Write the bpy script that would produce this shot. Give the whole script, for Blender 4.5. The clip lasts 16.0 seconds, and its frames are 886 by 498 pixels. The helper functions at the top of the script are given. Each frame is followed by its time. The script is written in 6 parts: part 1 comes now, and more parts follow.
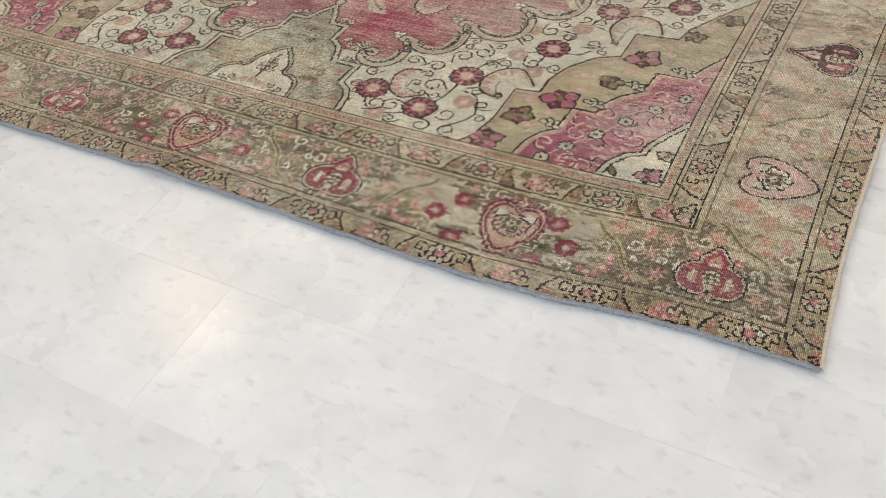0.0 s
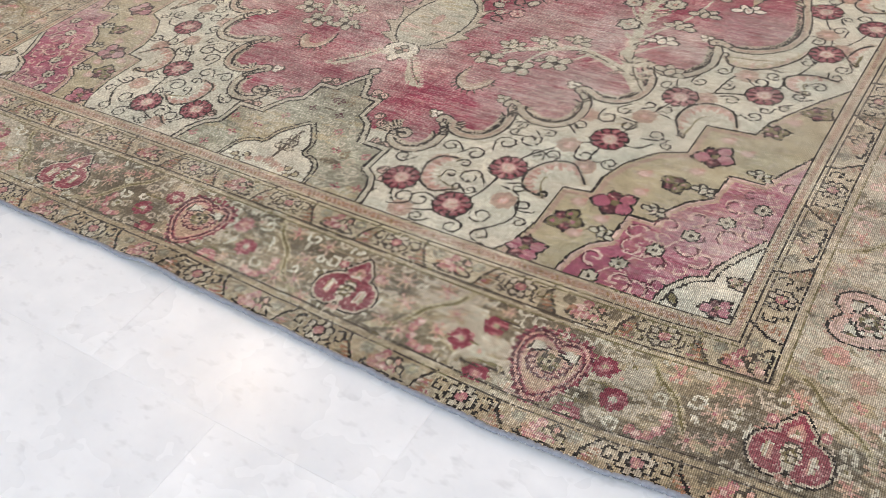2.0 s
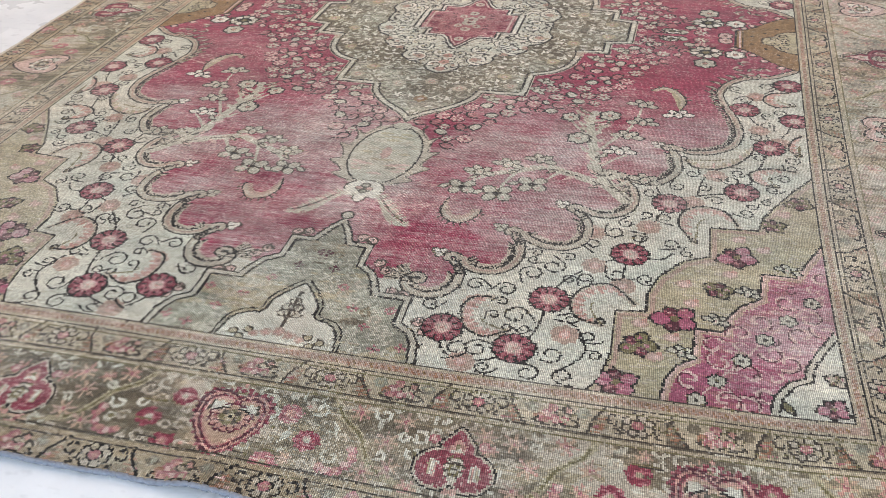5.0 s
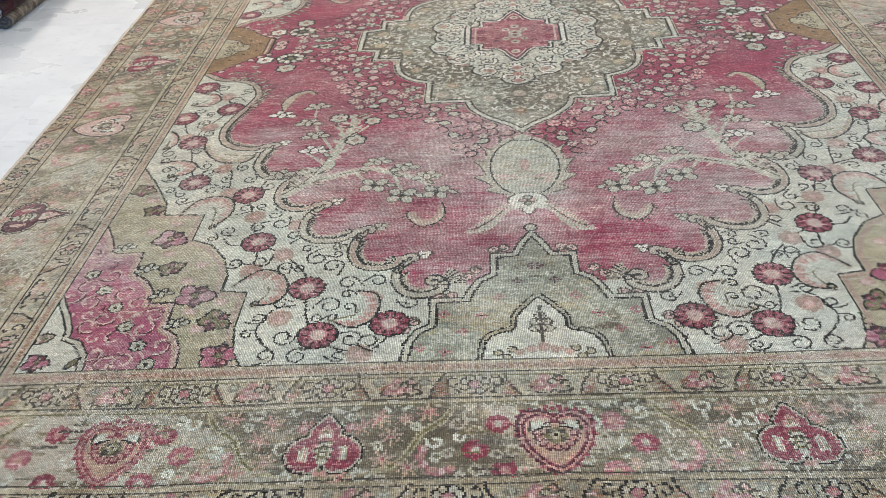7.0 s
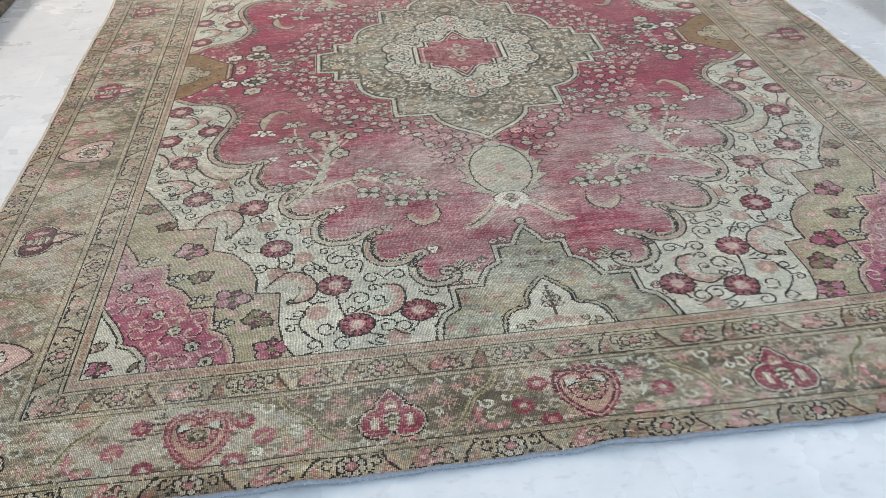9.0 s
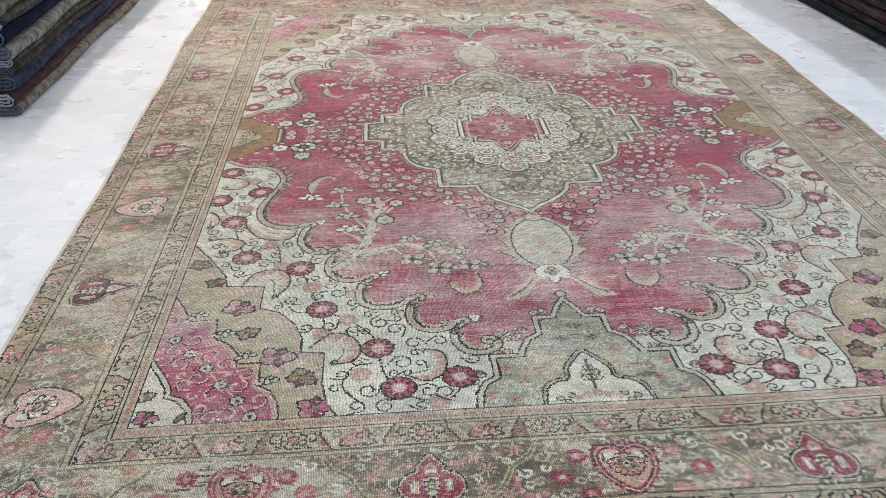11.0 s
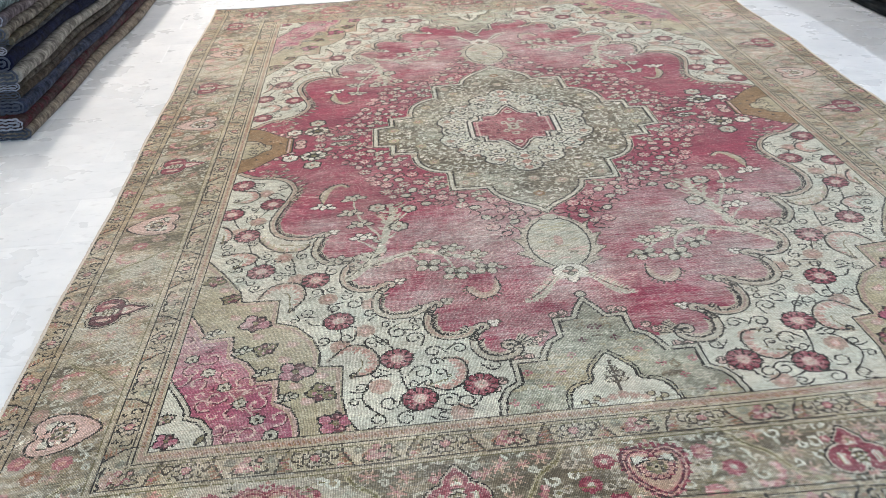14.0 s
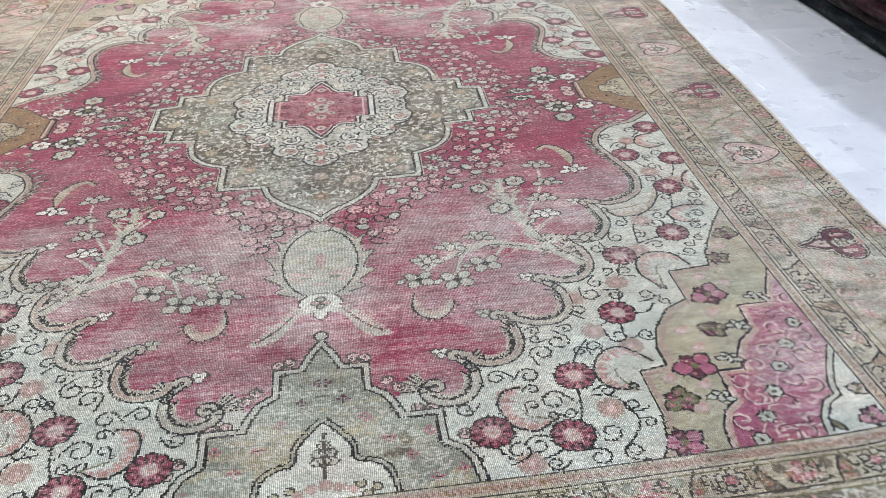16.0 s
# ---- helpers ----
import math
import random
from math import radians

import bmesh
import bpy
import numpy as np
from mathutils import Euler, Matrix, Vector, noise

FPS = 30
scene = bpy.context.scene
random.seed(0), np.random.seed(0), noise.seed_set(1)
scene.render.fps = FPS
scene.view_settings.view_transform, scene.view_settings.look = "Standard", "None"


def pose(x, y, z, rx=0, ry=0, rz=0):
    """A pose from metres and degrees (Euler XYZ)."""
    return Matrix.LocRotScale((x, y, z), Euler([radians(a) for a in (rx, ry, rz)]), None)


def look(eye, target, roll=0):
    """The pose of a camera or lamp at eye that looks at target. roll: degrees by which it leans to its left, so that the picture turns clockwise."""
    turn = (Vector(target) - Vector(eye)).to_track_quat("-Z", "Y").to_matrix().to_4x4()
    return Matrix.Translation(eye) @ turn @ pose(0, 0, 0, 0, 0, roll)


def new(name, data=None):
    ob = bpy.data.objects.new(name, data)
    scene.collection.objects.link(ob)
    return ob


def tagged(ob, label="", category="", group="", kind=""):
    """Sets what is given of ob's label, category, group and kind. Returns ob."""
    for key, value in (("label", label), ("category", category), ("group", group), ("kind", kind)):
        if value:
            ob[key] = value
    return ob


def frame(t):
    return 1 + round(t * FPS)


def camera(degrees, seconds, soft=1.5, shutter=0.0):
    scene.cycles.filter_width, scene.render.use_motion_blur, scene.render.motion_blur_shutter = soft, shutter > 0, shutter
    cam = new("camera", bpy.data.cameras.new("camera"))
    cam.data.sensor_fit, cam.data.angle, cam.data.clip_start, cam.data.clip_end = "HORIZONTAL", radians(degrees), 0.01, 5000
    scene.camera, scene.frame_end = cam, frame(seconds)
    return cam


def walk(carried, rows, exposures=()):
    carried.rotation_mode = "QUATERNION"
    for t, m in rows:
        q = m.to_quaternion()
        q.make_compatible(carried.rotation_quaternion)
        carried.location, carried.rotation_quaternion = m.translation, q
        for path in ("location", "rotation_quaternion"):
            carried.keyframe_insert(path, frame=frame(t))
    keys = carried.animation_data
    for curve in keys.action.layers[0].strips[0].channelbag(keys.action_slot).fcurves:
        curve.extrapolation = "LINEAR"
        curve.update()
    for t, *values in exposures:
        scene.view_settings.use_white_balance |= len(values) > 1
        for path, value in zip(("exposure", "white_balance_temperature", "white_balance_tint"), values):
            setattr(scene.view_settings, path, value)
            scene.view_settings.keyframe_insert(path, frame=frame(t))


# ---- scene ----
cam = camera(54.4, 16.0, soft=0.9)

EXPOSURES = [  # seconds, stops, kelvin, tint
    (0, -0.30, 7150, 17),
    (1.5, -0.13, 6850, 19),
    (4, -0.20, 6450, 21),
    (6.5, -0.05, 5850, 12),
    (8, -0.33, 5950, 12),
    (10.5, -0.14, 5800, 13),
    (14, -0.07, 5850, 12),
    (16, 0.0, 5650, 15),
]
PATH = [
    (0, (1.393, -2.879, 1.206), (0.623, -1.689, -0.205), -5.4),
    (0.5, (1.334, -2.702, 1.176), (0.474, -1.536, -0.203), -7.3),
    (1, (1.29, -2.538, 1.154), (0.35, -1.391, -0.188), -8.0),
    (1.5, (1.27, -2.541, 1.154), (0.333, -1.407, -0.201), -7.7),
    (2, (1.265, -2.581, 1.157), (0.377, -1.417, -0.207), -5.7),
    (2.5, (1.253, -2.601, 1.158), (0.451, -1.376, -0.205), -3.1),
    (3, (1.24, -2.609, 1.164), (0.493, -1.334, -0.183), -3.6),
    (3.5, (1.156, -2.611, 1.159), (0.476, -1.258, -0.148), -3.9),
    (4, (1.018, -2.603, 1.149), (0.409, -1.17, -0.106), -3.1),
    (4.2, (0.934, -2.584, 1.13), (0.361, -1.127, -0.114), -3.0),
    (6.3, (0.189, -2.851, 1.122), (0.016, -1.193, 0.017), 1.4),
    (6.5, (0.105, -2.83, 1.097), (-0.041, -1.18, -0.024), 0.1),
    (7, (-0.102, -2.795, 1.107), (-0.199, -1.156, -0.036), -2.3),
    (7.5, (-0.26, -2.872, 1.137), (-0.277, -1.228, -0.002), -2.6),
    (8, (-0.37, -2.959, 1.16), (-0.255, -1.313, 0.031), -2.2),
    (8.2, (-0.386, -2.971, 1.166), (-0.22, -1.326, 0.041), -1.3),
    (10.3, (-0.447, -3.038, 1.201), (-0.279, -1.334, 0.167), 0.9),
    (10.5, (-0.459, -3.041, 1.202), (-0.301, -1.324, 0.189), 1.4),
    (11, (-0.464, -3.038, 1.208), (-0.323, -1.295, 0.238), 1.4),
    (11.5, (-0.47, -3.03, 1.208), (-0.345, -1.29, 0.229), 0.6),
    (12, (-0.47, -3.021, 1.208), (-0.344, -1.281, 0.231), 0.0),
    (12.5, (-0.46, -3.025, 1.215), (-0.341, -1.288, 0.231), -1.8),
    (13, (-0.455, -3.022, 1.212), (-0.351, -1.294, 0.211), -2.2),
    (13.5, (-0.454, -3.016, 1.211), (-0.35, -1.276, 0.23), -1.5),
    (14, (-0.455, -2.999, 1.208), (-0.355, -1.255, 0.234), -2.0),
    (14.5, (-0.406, -2.98, 1.205), (-0.301, -1.239, 0.226), -4.0),
    (15, (-0.251, -2.883, 1.191), (-0.153, -1.151, 0.197), -4.1),
    (15.5, (-0.07, -2.778, 1.181), (0.066, -1.06, 0.167), -2.1),
    (16, (0.078, -2.585, 1.13), (0.288, -0.907, 0.061), 0.4),
]
walk(cam, [(t, look(eye, target, roll)) for t, eye, target, roll in PATH], EXPOSURES)

# ---- world and lamps ----
world = bpy.data.worlds.new("showroom_world")
scene.world = world
world.use_nodes = True
world.node_tree.nodes["Background"].inputs["Color"].default_value = (0.75, 0.85, 1.0, 1)
world.node_tree.nodes["Background"].inputs["Strength"].default_value = 0.6
scene.view_settings.exposure = 0.0


def area_lamp(name, x, y, z, sx, sy, watts, colour, rx=0.0, rz=0.0):
    data = bpy.data.lights.new(name, "AREA")
    data.shape, data.size, data.size_y = "RECTANGLE", sx, sy
    data.energy, data.color = watts, colour
    ob = new(name, data)
    ob.matrix_world = pose(x, y, z, rx, 0, rz)
    return ob


CEILING = 3.1
LAMPS = [  # x, y, width, length along y, watts, colour
    (4.6, 0.6, 0.14, 3.6, 148, (0.97, 0.985, 1.0)),
    (-2.05, -0.58, 0.26, 0.26, 17, (1.0, 0.76, 0.46)),
    (-2.45, 2.2, 0.24, 2.6, 122, (1.0, 0.86, 0.69)),
    (0.4, 4.9, 0.30, 2.4, 140, (1.0, 0.91, 0.80)),
    (0.6, -4.0, 0.30, 1.2, 20, (0.90, 0.95, 1.0)),
]
for lx, ly, lwid, ll, lw, lc in LAMPS:
    area_lamp("ceiling_lamp_light", lx, ly, CEILING - 0.075, lwid, ll, lw, lc)
area_lamp("daylight_in_doorway", 0.2, -6.42, 1.25, 3.4, 2.3, 215, (0.66, 0.85, 1.0), rx=90)


# ---- materials ----
def lin(r, g, b):
    f = lambda c: c / 12.92 if c <= 0.04045 else ((c + 0.055) / 1.055) ** 2.4
    return (f(r / 255), f(g / 255), f(b / 255), 1.0)


def rgb_of(text):
    """A colour written as six hexadecimal digits."""
    return tuple(int(text[k : k + 2], 16) for k in (0, 2, 4))


class Nodes:
    """Short hand for wiring a node tree."""

    def __init__(self, tree):
        self.tree = tree

    def add(self, kind, **sets):
        node = self.tree.nodes.new(kind)
        for key, value in sets.items():
            setattr(node, key, value)
        return node

    def link(self, a, b):
        self.tree.links.new(a, b)

    def put(self, socket, value):
        if isinstance(value, bpy.types.NodeSocket):
            self.tree.links.new(value, socket)
        else:
            socket.default_value = value

    def math(self, op, a, b=0.0, clamp=False):
        node = self.add("ShaderNodeMath", operation=op, use_clamp=clamp)
        self.put(node.inputs[0], a)
        self.put(node.inputs[1], b)
        return node.outputs[0]

    def mix(self, fac, a, b, blend="MIX"):
        node = self.add("ShaderNodeMix", data_type="RGBA", blend_type=blend)
        self.put(node.inputs[0], fac)
        self.put(node.inputs[6], a)
        self.put(node.inputs[7], b)
        return node.outputs[2]

    def scaled(self, vector, scale, offset=(0, 0, 0)):
        node = self.add("ShaderNodeMapping")
        self.put(node.inputs["Vector"], vector)
        node.inputs["Scale"].default_value = scale
        node.inputs["Location"].default_value = offset
        return node.outputs[0]

    def noise(self, vector, scale, detail=3.0, rough=0.55):
        node = self.add("ShaderNodeTexNoise")
        self.put(node.inputs["Vector"], vector)
        node.inputs["Scale"].default_value = scale
        node.inputs["Detail"].default_value = detail
        node.inputs["Roughness"].default_value = rough
        return node.outputs["Fac"]

    def ramp(self, value, low, high, a=0.0, b=1.0):
        node = self.add("ShaderNodeMapRange", clamp=True)
        self.put(node.inputs[0], value)
        for n, v in enumerate((low, high, a, b)):
            node.inputs[n + 1].default_value = v
        return node.outputs[0]


def material(name):
    mat = bpy.data.materials.new(name)
    mat.use_nodes = True
    n = Nodes(mat.node_tree)
    return mat, n, mat.node_tree.nodes["Principled BSDF"]


KNOT = 0.0033  # one knot of the rug


def worn_wool_group():
    """Colour in; worn, knotted wool colour and height out. Works in the rug's own coordinates (its UV map, in metres)."""
    g = bpy.data.node_groups.new("worn_wool", "ShaderNodeTree")
    for name, kind in (("Dye", "NodeSocketColor"), ("Fade", "NodeSocketFloat"), ("Abrash", "NodeSocketFloat")):
        g.interface.new_socket(name, in_out="INPUT", socket_type=kind)
    g.interface.new_socket("Colour", in_out="OUTPUT", socket_type="NodeSocketColor")
    g.interface.new_socket("Height", in_out="OUTPUT", socket_type="NodeSocketFloat")
    n = Nodes(g)
    gin, gout = n.add("NodeGroupInput"), n.add("NodeGroupOutput")
    uv = n.add("ShaderNodeUVMap", uv_map="weave").outputs[0]
    # single knots differ a little
    cell = n.add("ShaderNodeVectorMath", operation="SCALE")
    n.put(cell.inputs[0], uv)
    cell.inputs["Scale"].default_value = 1.0 / KNOT
    floor_ = n.add("ShaderNodeVectorMath", operation="FLOOR")
    n.link(cell.outputs[0], floor_.inputs[0])
    speck = n.add("ShaderNodeTexWhiteNoise", noise_dimensions="2D")
    n.link(floor_.outputs[0], speck.inputs["Vector"])
    # wear: streaks along the weft and the warp, and broad ragged patches
    streak = n.noise(n.scaled(uv, (5.0, 75.0, 1)), 1.0, 4.0, 0.62)
    dash = n.noise(n.scaled(uv, (26.0, 260.0, 1), (5, 1, 0)), 1.0, 2.0, 0.6)
    warp = n.noise(n.scaled(uv, (90.0, 4.0, 1), (2, 8, 0)), 1.0, 3.0, 0.6)
    patch = n.noise(n.scaled(uv, (1.3, 1.7, 1), (3.1, 7.7, 0)), 2.6, 5.0, 0.60)
    fine = n.noise(n.scaled(uv, (150, 210, 1)), 1.0, 2.0, 0.6)
    sep = n.add("ShaderNodeSeparateXYZ")
    n.put(sep.inputs[0], uv)
    # two bands across the rug where the pile has gone almost to the knots
    band1 = n.ramp(n.math("ABSOLUTE", n.math("ADD", sep.outputs[1], 0.92)), 0.10, 0.66, 1.0, 0.0)
    band2 = n.ramp(n.math("ABSOLUTE", n.math("SUBTRACT", sep.outputs[1], 0.95)), 0.10, 0.45, 1.0, 0.0)
    keep = n.ramp(n.math("ABSOLUTE", n.math("ADD", sep.outputs[1], 0.02)), 0.36, 0.74, 0.0, 1.0)
    wear = n.math("ADD", n.math("MULTIPLY", streak, 0.50), n.math("MULTIPLY", patch, 1.05))
    wear = n.math("ADD", wear, n.math("MULTIPLY", n.math("MAXIMUM", band1, band2), 0.14))
    fold = n.math("MULTIPLY", n.ramp(n.math("ABSOLUTE", n.math("ADD", sep.outputs[0], 0.02)), 0.02, 0.16, 1.0, 0.0), n.math("MULTIPLY", n.ramp(sep.outputs[1], -0.75, -0.45, 1.0, 0.0), n.ramp(sep.outputs[1], -1.60, -1.45, 0.0, 1.0)))
    wear = n.math("ADD", wear, n.math("MULTIPLY", fold, 0.09))
    wear = n.math("ADD", wear, n.math("MULTIPLY", fine, 0.35))
    wear = n.math("ADD", wear, n.math("MULTIPLY", dash, 0.45))
    wear = n.math("ADD", wear, n.math("MULTIPLY", warp, 0.18))
    wear = n.ramp(wear, 1.20, 1.76)
    wear = n.math("MULTIPLY", wear, n.math("ADD", n.math("MULTIPLY", keep, 0.70), 0.30))
    wear = n.math("MULTIPLY", wear, gin.outputs["Fade"], True)
    base = n.mix(wear, gin.outputs["Dye"], (0.60, 0.575, 0.52, 1))
    # on single knots the pale warp shows through
    bald = n.math("MULTIPLY", n.ramp(speck.outputs["Value"], 0.86, 0.97, 0.0, 0.42), n.ramp(patch, 0.38, 0.60, 0.35, 1.0))
    base = n.mix(bald, base, (0.52, 0.49, 0.43, 1))
    # old dirt and bleaching shift the hue in clouds
    cloud = n.ramp(n.noise(n.scaled(uv, (4.0, 5.5, 1), (1.0, 6.0, 0)), 1.0, 4.0, 0.6), 0.34, 0.66)
    base = n.mix(1.0, base, n.mix(cloud, (0.955, 1.0, 0.98, 1), (1.04, 0.985, 0.93, 1)), "MULTIPLY")
    # abrash: the dye lots change across the width; smaller blotches within them
    lot = n.ramp(n.noise(n.scaled(uv, (1.6, 3.4, 1), (9.0, 2.0, 0)), 2.4, 3.0, 0.55), 0.36, 0.66, -0.5, 0.5)
    blotch = n.ramp(n.noise(n.scaled(uv, (14.0, 26.0, 1), (4.0, 3.0, 0)), 1.0, 4.0, 0.65), 0.30, 0.70, -0.5, 0.5)
    value = n.math("ADD", 1.0, n.math("MULTIPLY", n.math("ADD", lot, n.math("MULTIPLY", blotch, 0.8)), gin.outputs["Abrash"]))
    value = n.math("MULTIPLY", value, n.ramp(blotch, -0.5, 0.5, 0.90, 1.08))
    value = n.math("MULTIPLY", value, n.ramp(dash, 0.3, 0.7, 0.86, 1.12))
    value = n.math("MULTIPLY", value, n.ramp(speck.outputs["Value"], 0, 1, 0.70, 1.26))
    # warp ridges and knot rows, groove shade multiplied into the wool's colour
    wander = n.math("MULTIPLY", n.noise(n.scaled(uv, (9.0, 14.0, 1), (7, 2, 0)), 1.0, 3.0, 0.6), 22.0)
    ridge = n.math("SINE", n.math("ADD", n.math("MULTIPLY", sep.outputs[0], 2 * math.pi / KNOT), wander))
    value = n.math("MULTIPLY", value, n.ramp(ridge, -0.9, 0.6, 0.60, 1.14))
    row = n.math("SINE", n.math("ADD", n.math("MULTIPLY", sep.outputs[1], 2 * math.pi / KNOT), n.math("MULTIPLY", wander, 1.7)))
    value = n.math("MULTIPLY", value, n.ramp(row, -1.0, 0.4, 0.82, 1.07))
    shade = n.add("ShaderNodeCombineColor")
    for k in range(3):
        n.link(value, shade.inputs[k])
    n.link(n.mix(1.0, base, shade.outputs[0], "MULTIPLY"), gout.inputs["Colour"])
    n.link(n.math("ADD", n.math("MULTIPLY", ridge, 0.5), n.math("MULTIPLY", fine, 1.2)), gout.inputs["Height"])
    return g


WOOL = worn_wool_group()


def wool(name, rgb, fade=0.6, abrash=0.3):
    mat, n, bsdf = material(name)
    node = n.add("ShaderNodeGroup", node_tree=WOOL)
    node.inputs["Dye"].default_value = lin(*rgb_of(rgb))
    node.inputs["Fade"].default_value = fade
    node.inputs["Abrash"].default_value = abrash
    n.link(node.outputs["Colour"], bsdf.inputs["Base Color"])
    bsdf.inputs["Roughness"].default_value = 0.9
    bsdf.inputs["Specular IOR Level"].default_value = 0.18
    bsdf.inputs["Sheen Weight"].default_value = 0.12
    bsdf.inputs["Sheen Roughness"].default_value = 0.5
    bump = n.add("ShaderNodeBump")
    bump.inputs["Strength"].default_value = 0.45
    bump.inputs["Distance"].default_value = 0.0008
    n.link(node.outputs["Height"], bump.inputs["Height"])
    n.link(bump.outputs[0], bsdf.inputs["Normal"])
    return mat


DYES = [  # name, colour as dyed, how far it fades, how far the lots differ
    ("ivory", "c2bfb0", 0.35, 0.22),
    ("crimson", "8e354b", 0.95, 0.30),
    ("grey_green", "949280", 0.35, 0.45),
    ("olive", "a59a7e", 0.45, 0.24),
    ("magenta", "9d5469", 0.90, 0.24),
    ("border_khaki", "796e5a", 0.40, 0.75),
    ("guard_tan", "aa9d85", 0.55, 0.28),
    ("outer_tan", "9d8c71", 0.50, 0.30),
    ("stripe_rose", "a68c7d", 0.50, 0.20),
    ("black_brown", "201b17", 0.13, 0.0),
    ("tobacco", "866844", 0.35, 0.20),
    ("medallion_grey", "807868", 0.45, 0.40),
    ("white", "d4cfc2", 0.25, 0.10),
    ("salmon", "b2867a", 0.55, 0.30),
    ("cherry", "823845", 0.38, 0.25),
    ("band_grey", "aea391", 0.45, 0.20),
    ("pale_pink", "c4a79d", 0.30, 0.15),
    ("rust", "92684f", 0.50, 0.20),
    ("moss", "706746", 0.30, 0.20),
    ("silver_green", "b4af9e", 0.40, 0.20),
    ("aubergine", "542630", 0.30, 0.20),
    ("faded_rose", "a06468", 0.60, 0.30),
    ("dim_brown", "453c32", 0.25, 0.20),
    ("border_tan", "96886f", 0.40, 0.65),
    ("border_sand", "aca291", 0.35, 0.60),
    ("dim_khaki", "6a604e", 0.40, 0.50),
    ("pale_rose", "b0957f", 0.40, 0.20),
]
DYE = {d[0]: k for k, d in enumerate(DYES)}
WOOLS = [wool(*d) for d in DYES]


def marble_material(name, tint):
    mat, n, bsdf = material(name)
    pos = n.add("ShaderNodeNewGeometry").outputs["Position"]
    rnd = n.add("ShaderNodeObjectInfo").outputs["Random"]
    off = n.add("ShaderNodeCombineXYZ")
    n.link(n.math("MULTIPLY", rnd, 37.0), off.inputs[0])
    n.link(n.math("MULTIPLY", rnd, 91.0), off.inputs[1])
    vec = n.add("ShaderNodeVectorMath", operation="ADD")
    n.link(pos, vec.inputs[0])
    n.link(off.outputs[0], vec.inputs[1])
    cloud = n.noise(vec.outputs[0], 5.0, 5.0, 0.6)
    vein = n.noise(n.scaled(vec.outputs[0], (1.0, 2.0, 1)), 7.0, 3.0, 0.6)
    fleck = n.noise(n.scaled(vec.outputs[0], (1.0, 1.8, 1)), 24.0, 2.0, 0.55)
    c = n.mix(n.ramp(cloud, 0.25, 0.8), (0.78 * tint[0], 0.78 * tint[1], 0.78 * tint[2], 1), (0.60 * tint[0], 0.615 * tint[1], 0.63 * tint[2], 1))
    c = n.mix(n.ramp(vein, 0.52, 0.88, 0, 0.16), c, (0.46, 0.48, 0.50, 1))
    c = n.mix(n.ramp(fleck, 0.58, 0.80, 0, 0.45), c, (0.40, 0.41, 0.42, 1))
    stain = n.noise(n.scaled(vec.outputs[0], (1.0, 1.4, 1), (4, 4, 0)), 14.0, 2.0, 0.5)
    c = n.mix(n.ramp(stain, 0.62, 0.86, 0, 0.16), c, (0.62, 0.54, 0.47, 1))
    tile = n.ramp(rnd, 0, 1, 0.955, 1.025)
    shade = n.add("ShaderNodeCombineColor")
    for k in range(3):
        n.link(tile, shade.inputs[k])
    n.link(n.mix(1.0, c, shade.outputs[0], "MULTIPLY"), bsdf.inputs["Base Color"])
    smear = n.noise(pos, 3.0, 4.0, 0.6)
    n.link(n.ramp(smear, 0.3, 0.7, 0.22, 0.36), bsdf.inputs["Roughness"])
    bsdf.inputs["Specular IOR Level"].default_value = 0.5
    return mat


MARBLE = marble_material("white_marble", (0.985, 0.995, 1.01))


def plain(name, rgb, rough=0.8, scale=20.0, spread=0.12, bump=0.0):
    mat, n, bsdf = material(name)
    pos = n.add("ShaderNodeNewGeometry").outputs["Position"]
    f = n.noise(pos, scale, 4.0, 0.6)
    a, b = lin(*rgb), lin(*rgb)
    n.link(n.mix(f, tuple(v * (1 - spread) for v in a[:3]) + (1,), tuple(min(1, v * (1 + spread)) for v in b[:3]) + (1,)), bsdf.inputs["Base Color"])
    bsdf.inputs["Roughness"].default_value = rough
    if bump:
        bn = n.add("ShaderNodeBump")
        bn.inputs["Strength"].default_value = 0.6
        bn.inputs["Distance"].default_value = bump
        n.link(n.noise(pos, scale * 4, 4.0, 0.6), bn.inputs["Height"])
        n.link(bn.outputs[0], bsdf.inputs["Normal"])
    return mat


GROUT = plain("pale_grout", (232, 232, 230), 0.8, 40)
PLASTER = plain("white_plaster", (232, 230, 224), 0.85, 3.0, 0.04)
CORD = plain("pale_blue_cord", (128, 131, 138), 0.9, 160.0, 0.45, 0.001)
CORD_SIDE = plain("beige_cord", (196, 184, 168), 0.9, 220.0, 0.35, 0.001)
BACKING = plain("rug_backing", (150, 136, 112), 0.95, 300.0, 0.3)


# ---- helpers for meshes ----
def part(name, bm, mat, parent, label=""):
    me = bpy.data.meshes.new(name)
    bm.to_mesh(me)
    bm.free()
    for m in mat if isinstance(mat, (list, tuple)) else [mat]:
        me.materials.append(m)
    ob = new(name, me)
    ob.parent = parent
    if label:
        tagged(ob, label)
    return ob


def box(bm, x0, y0, z0, x1, y1, z1):
    vs = [bm.verts.new((x, y, z)) for z in (z0, z1) for x, y in ((x0, y0), (x1, y0), (x1, y1), (x0, y1))]
    for f in ((3, 2, 1, 0), (4, 5, 6, 7), (0, 1, 5, 4), (1, 2, 6, 5), (2, 3, 7, 6), (3, 0, 4, 7)):
        bm.faces.new([vs[k] for k in f])


def empty(name, at=(0, 0, 0)):
    ob = new(name)
    ob.location = at
    return ob


# ---- room ----
X0, X1, Y0, Y1 = -5.6, 5.8, -6.5, 7.5


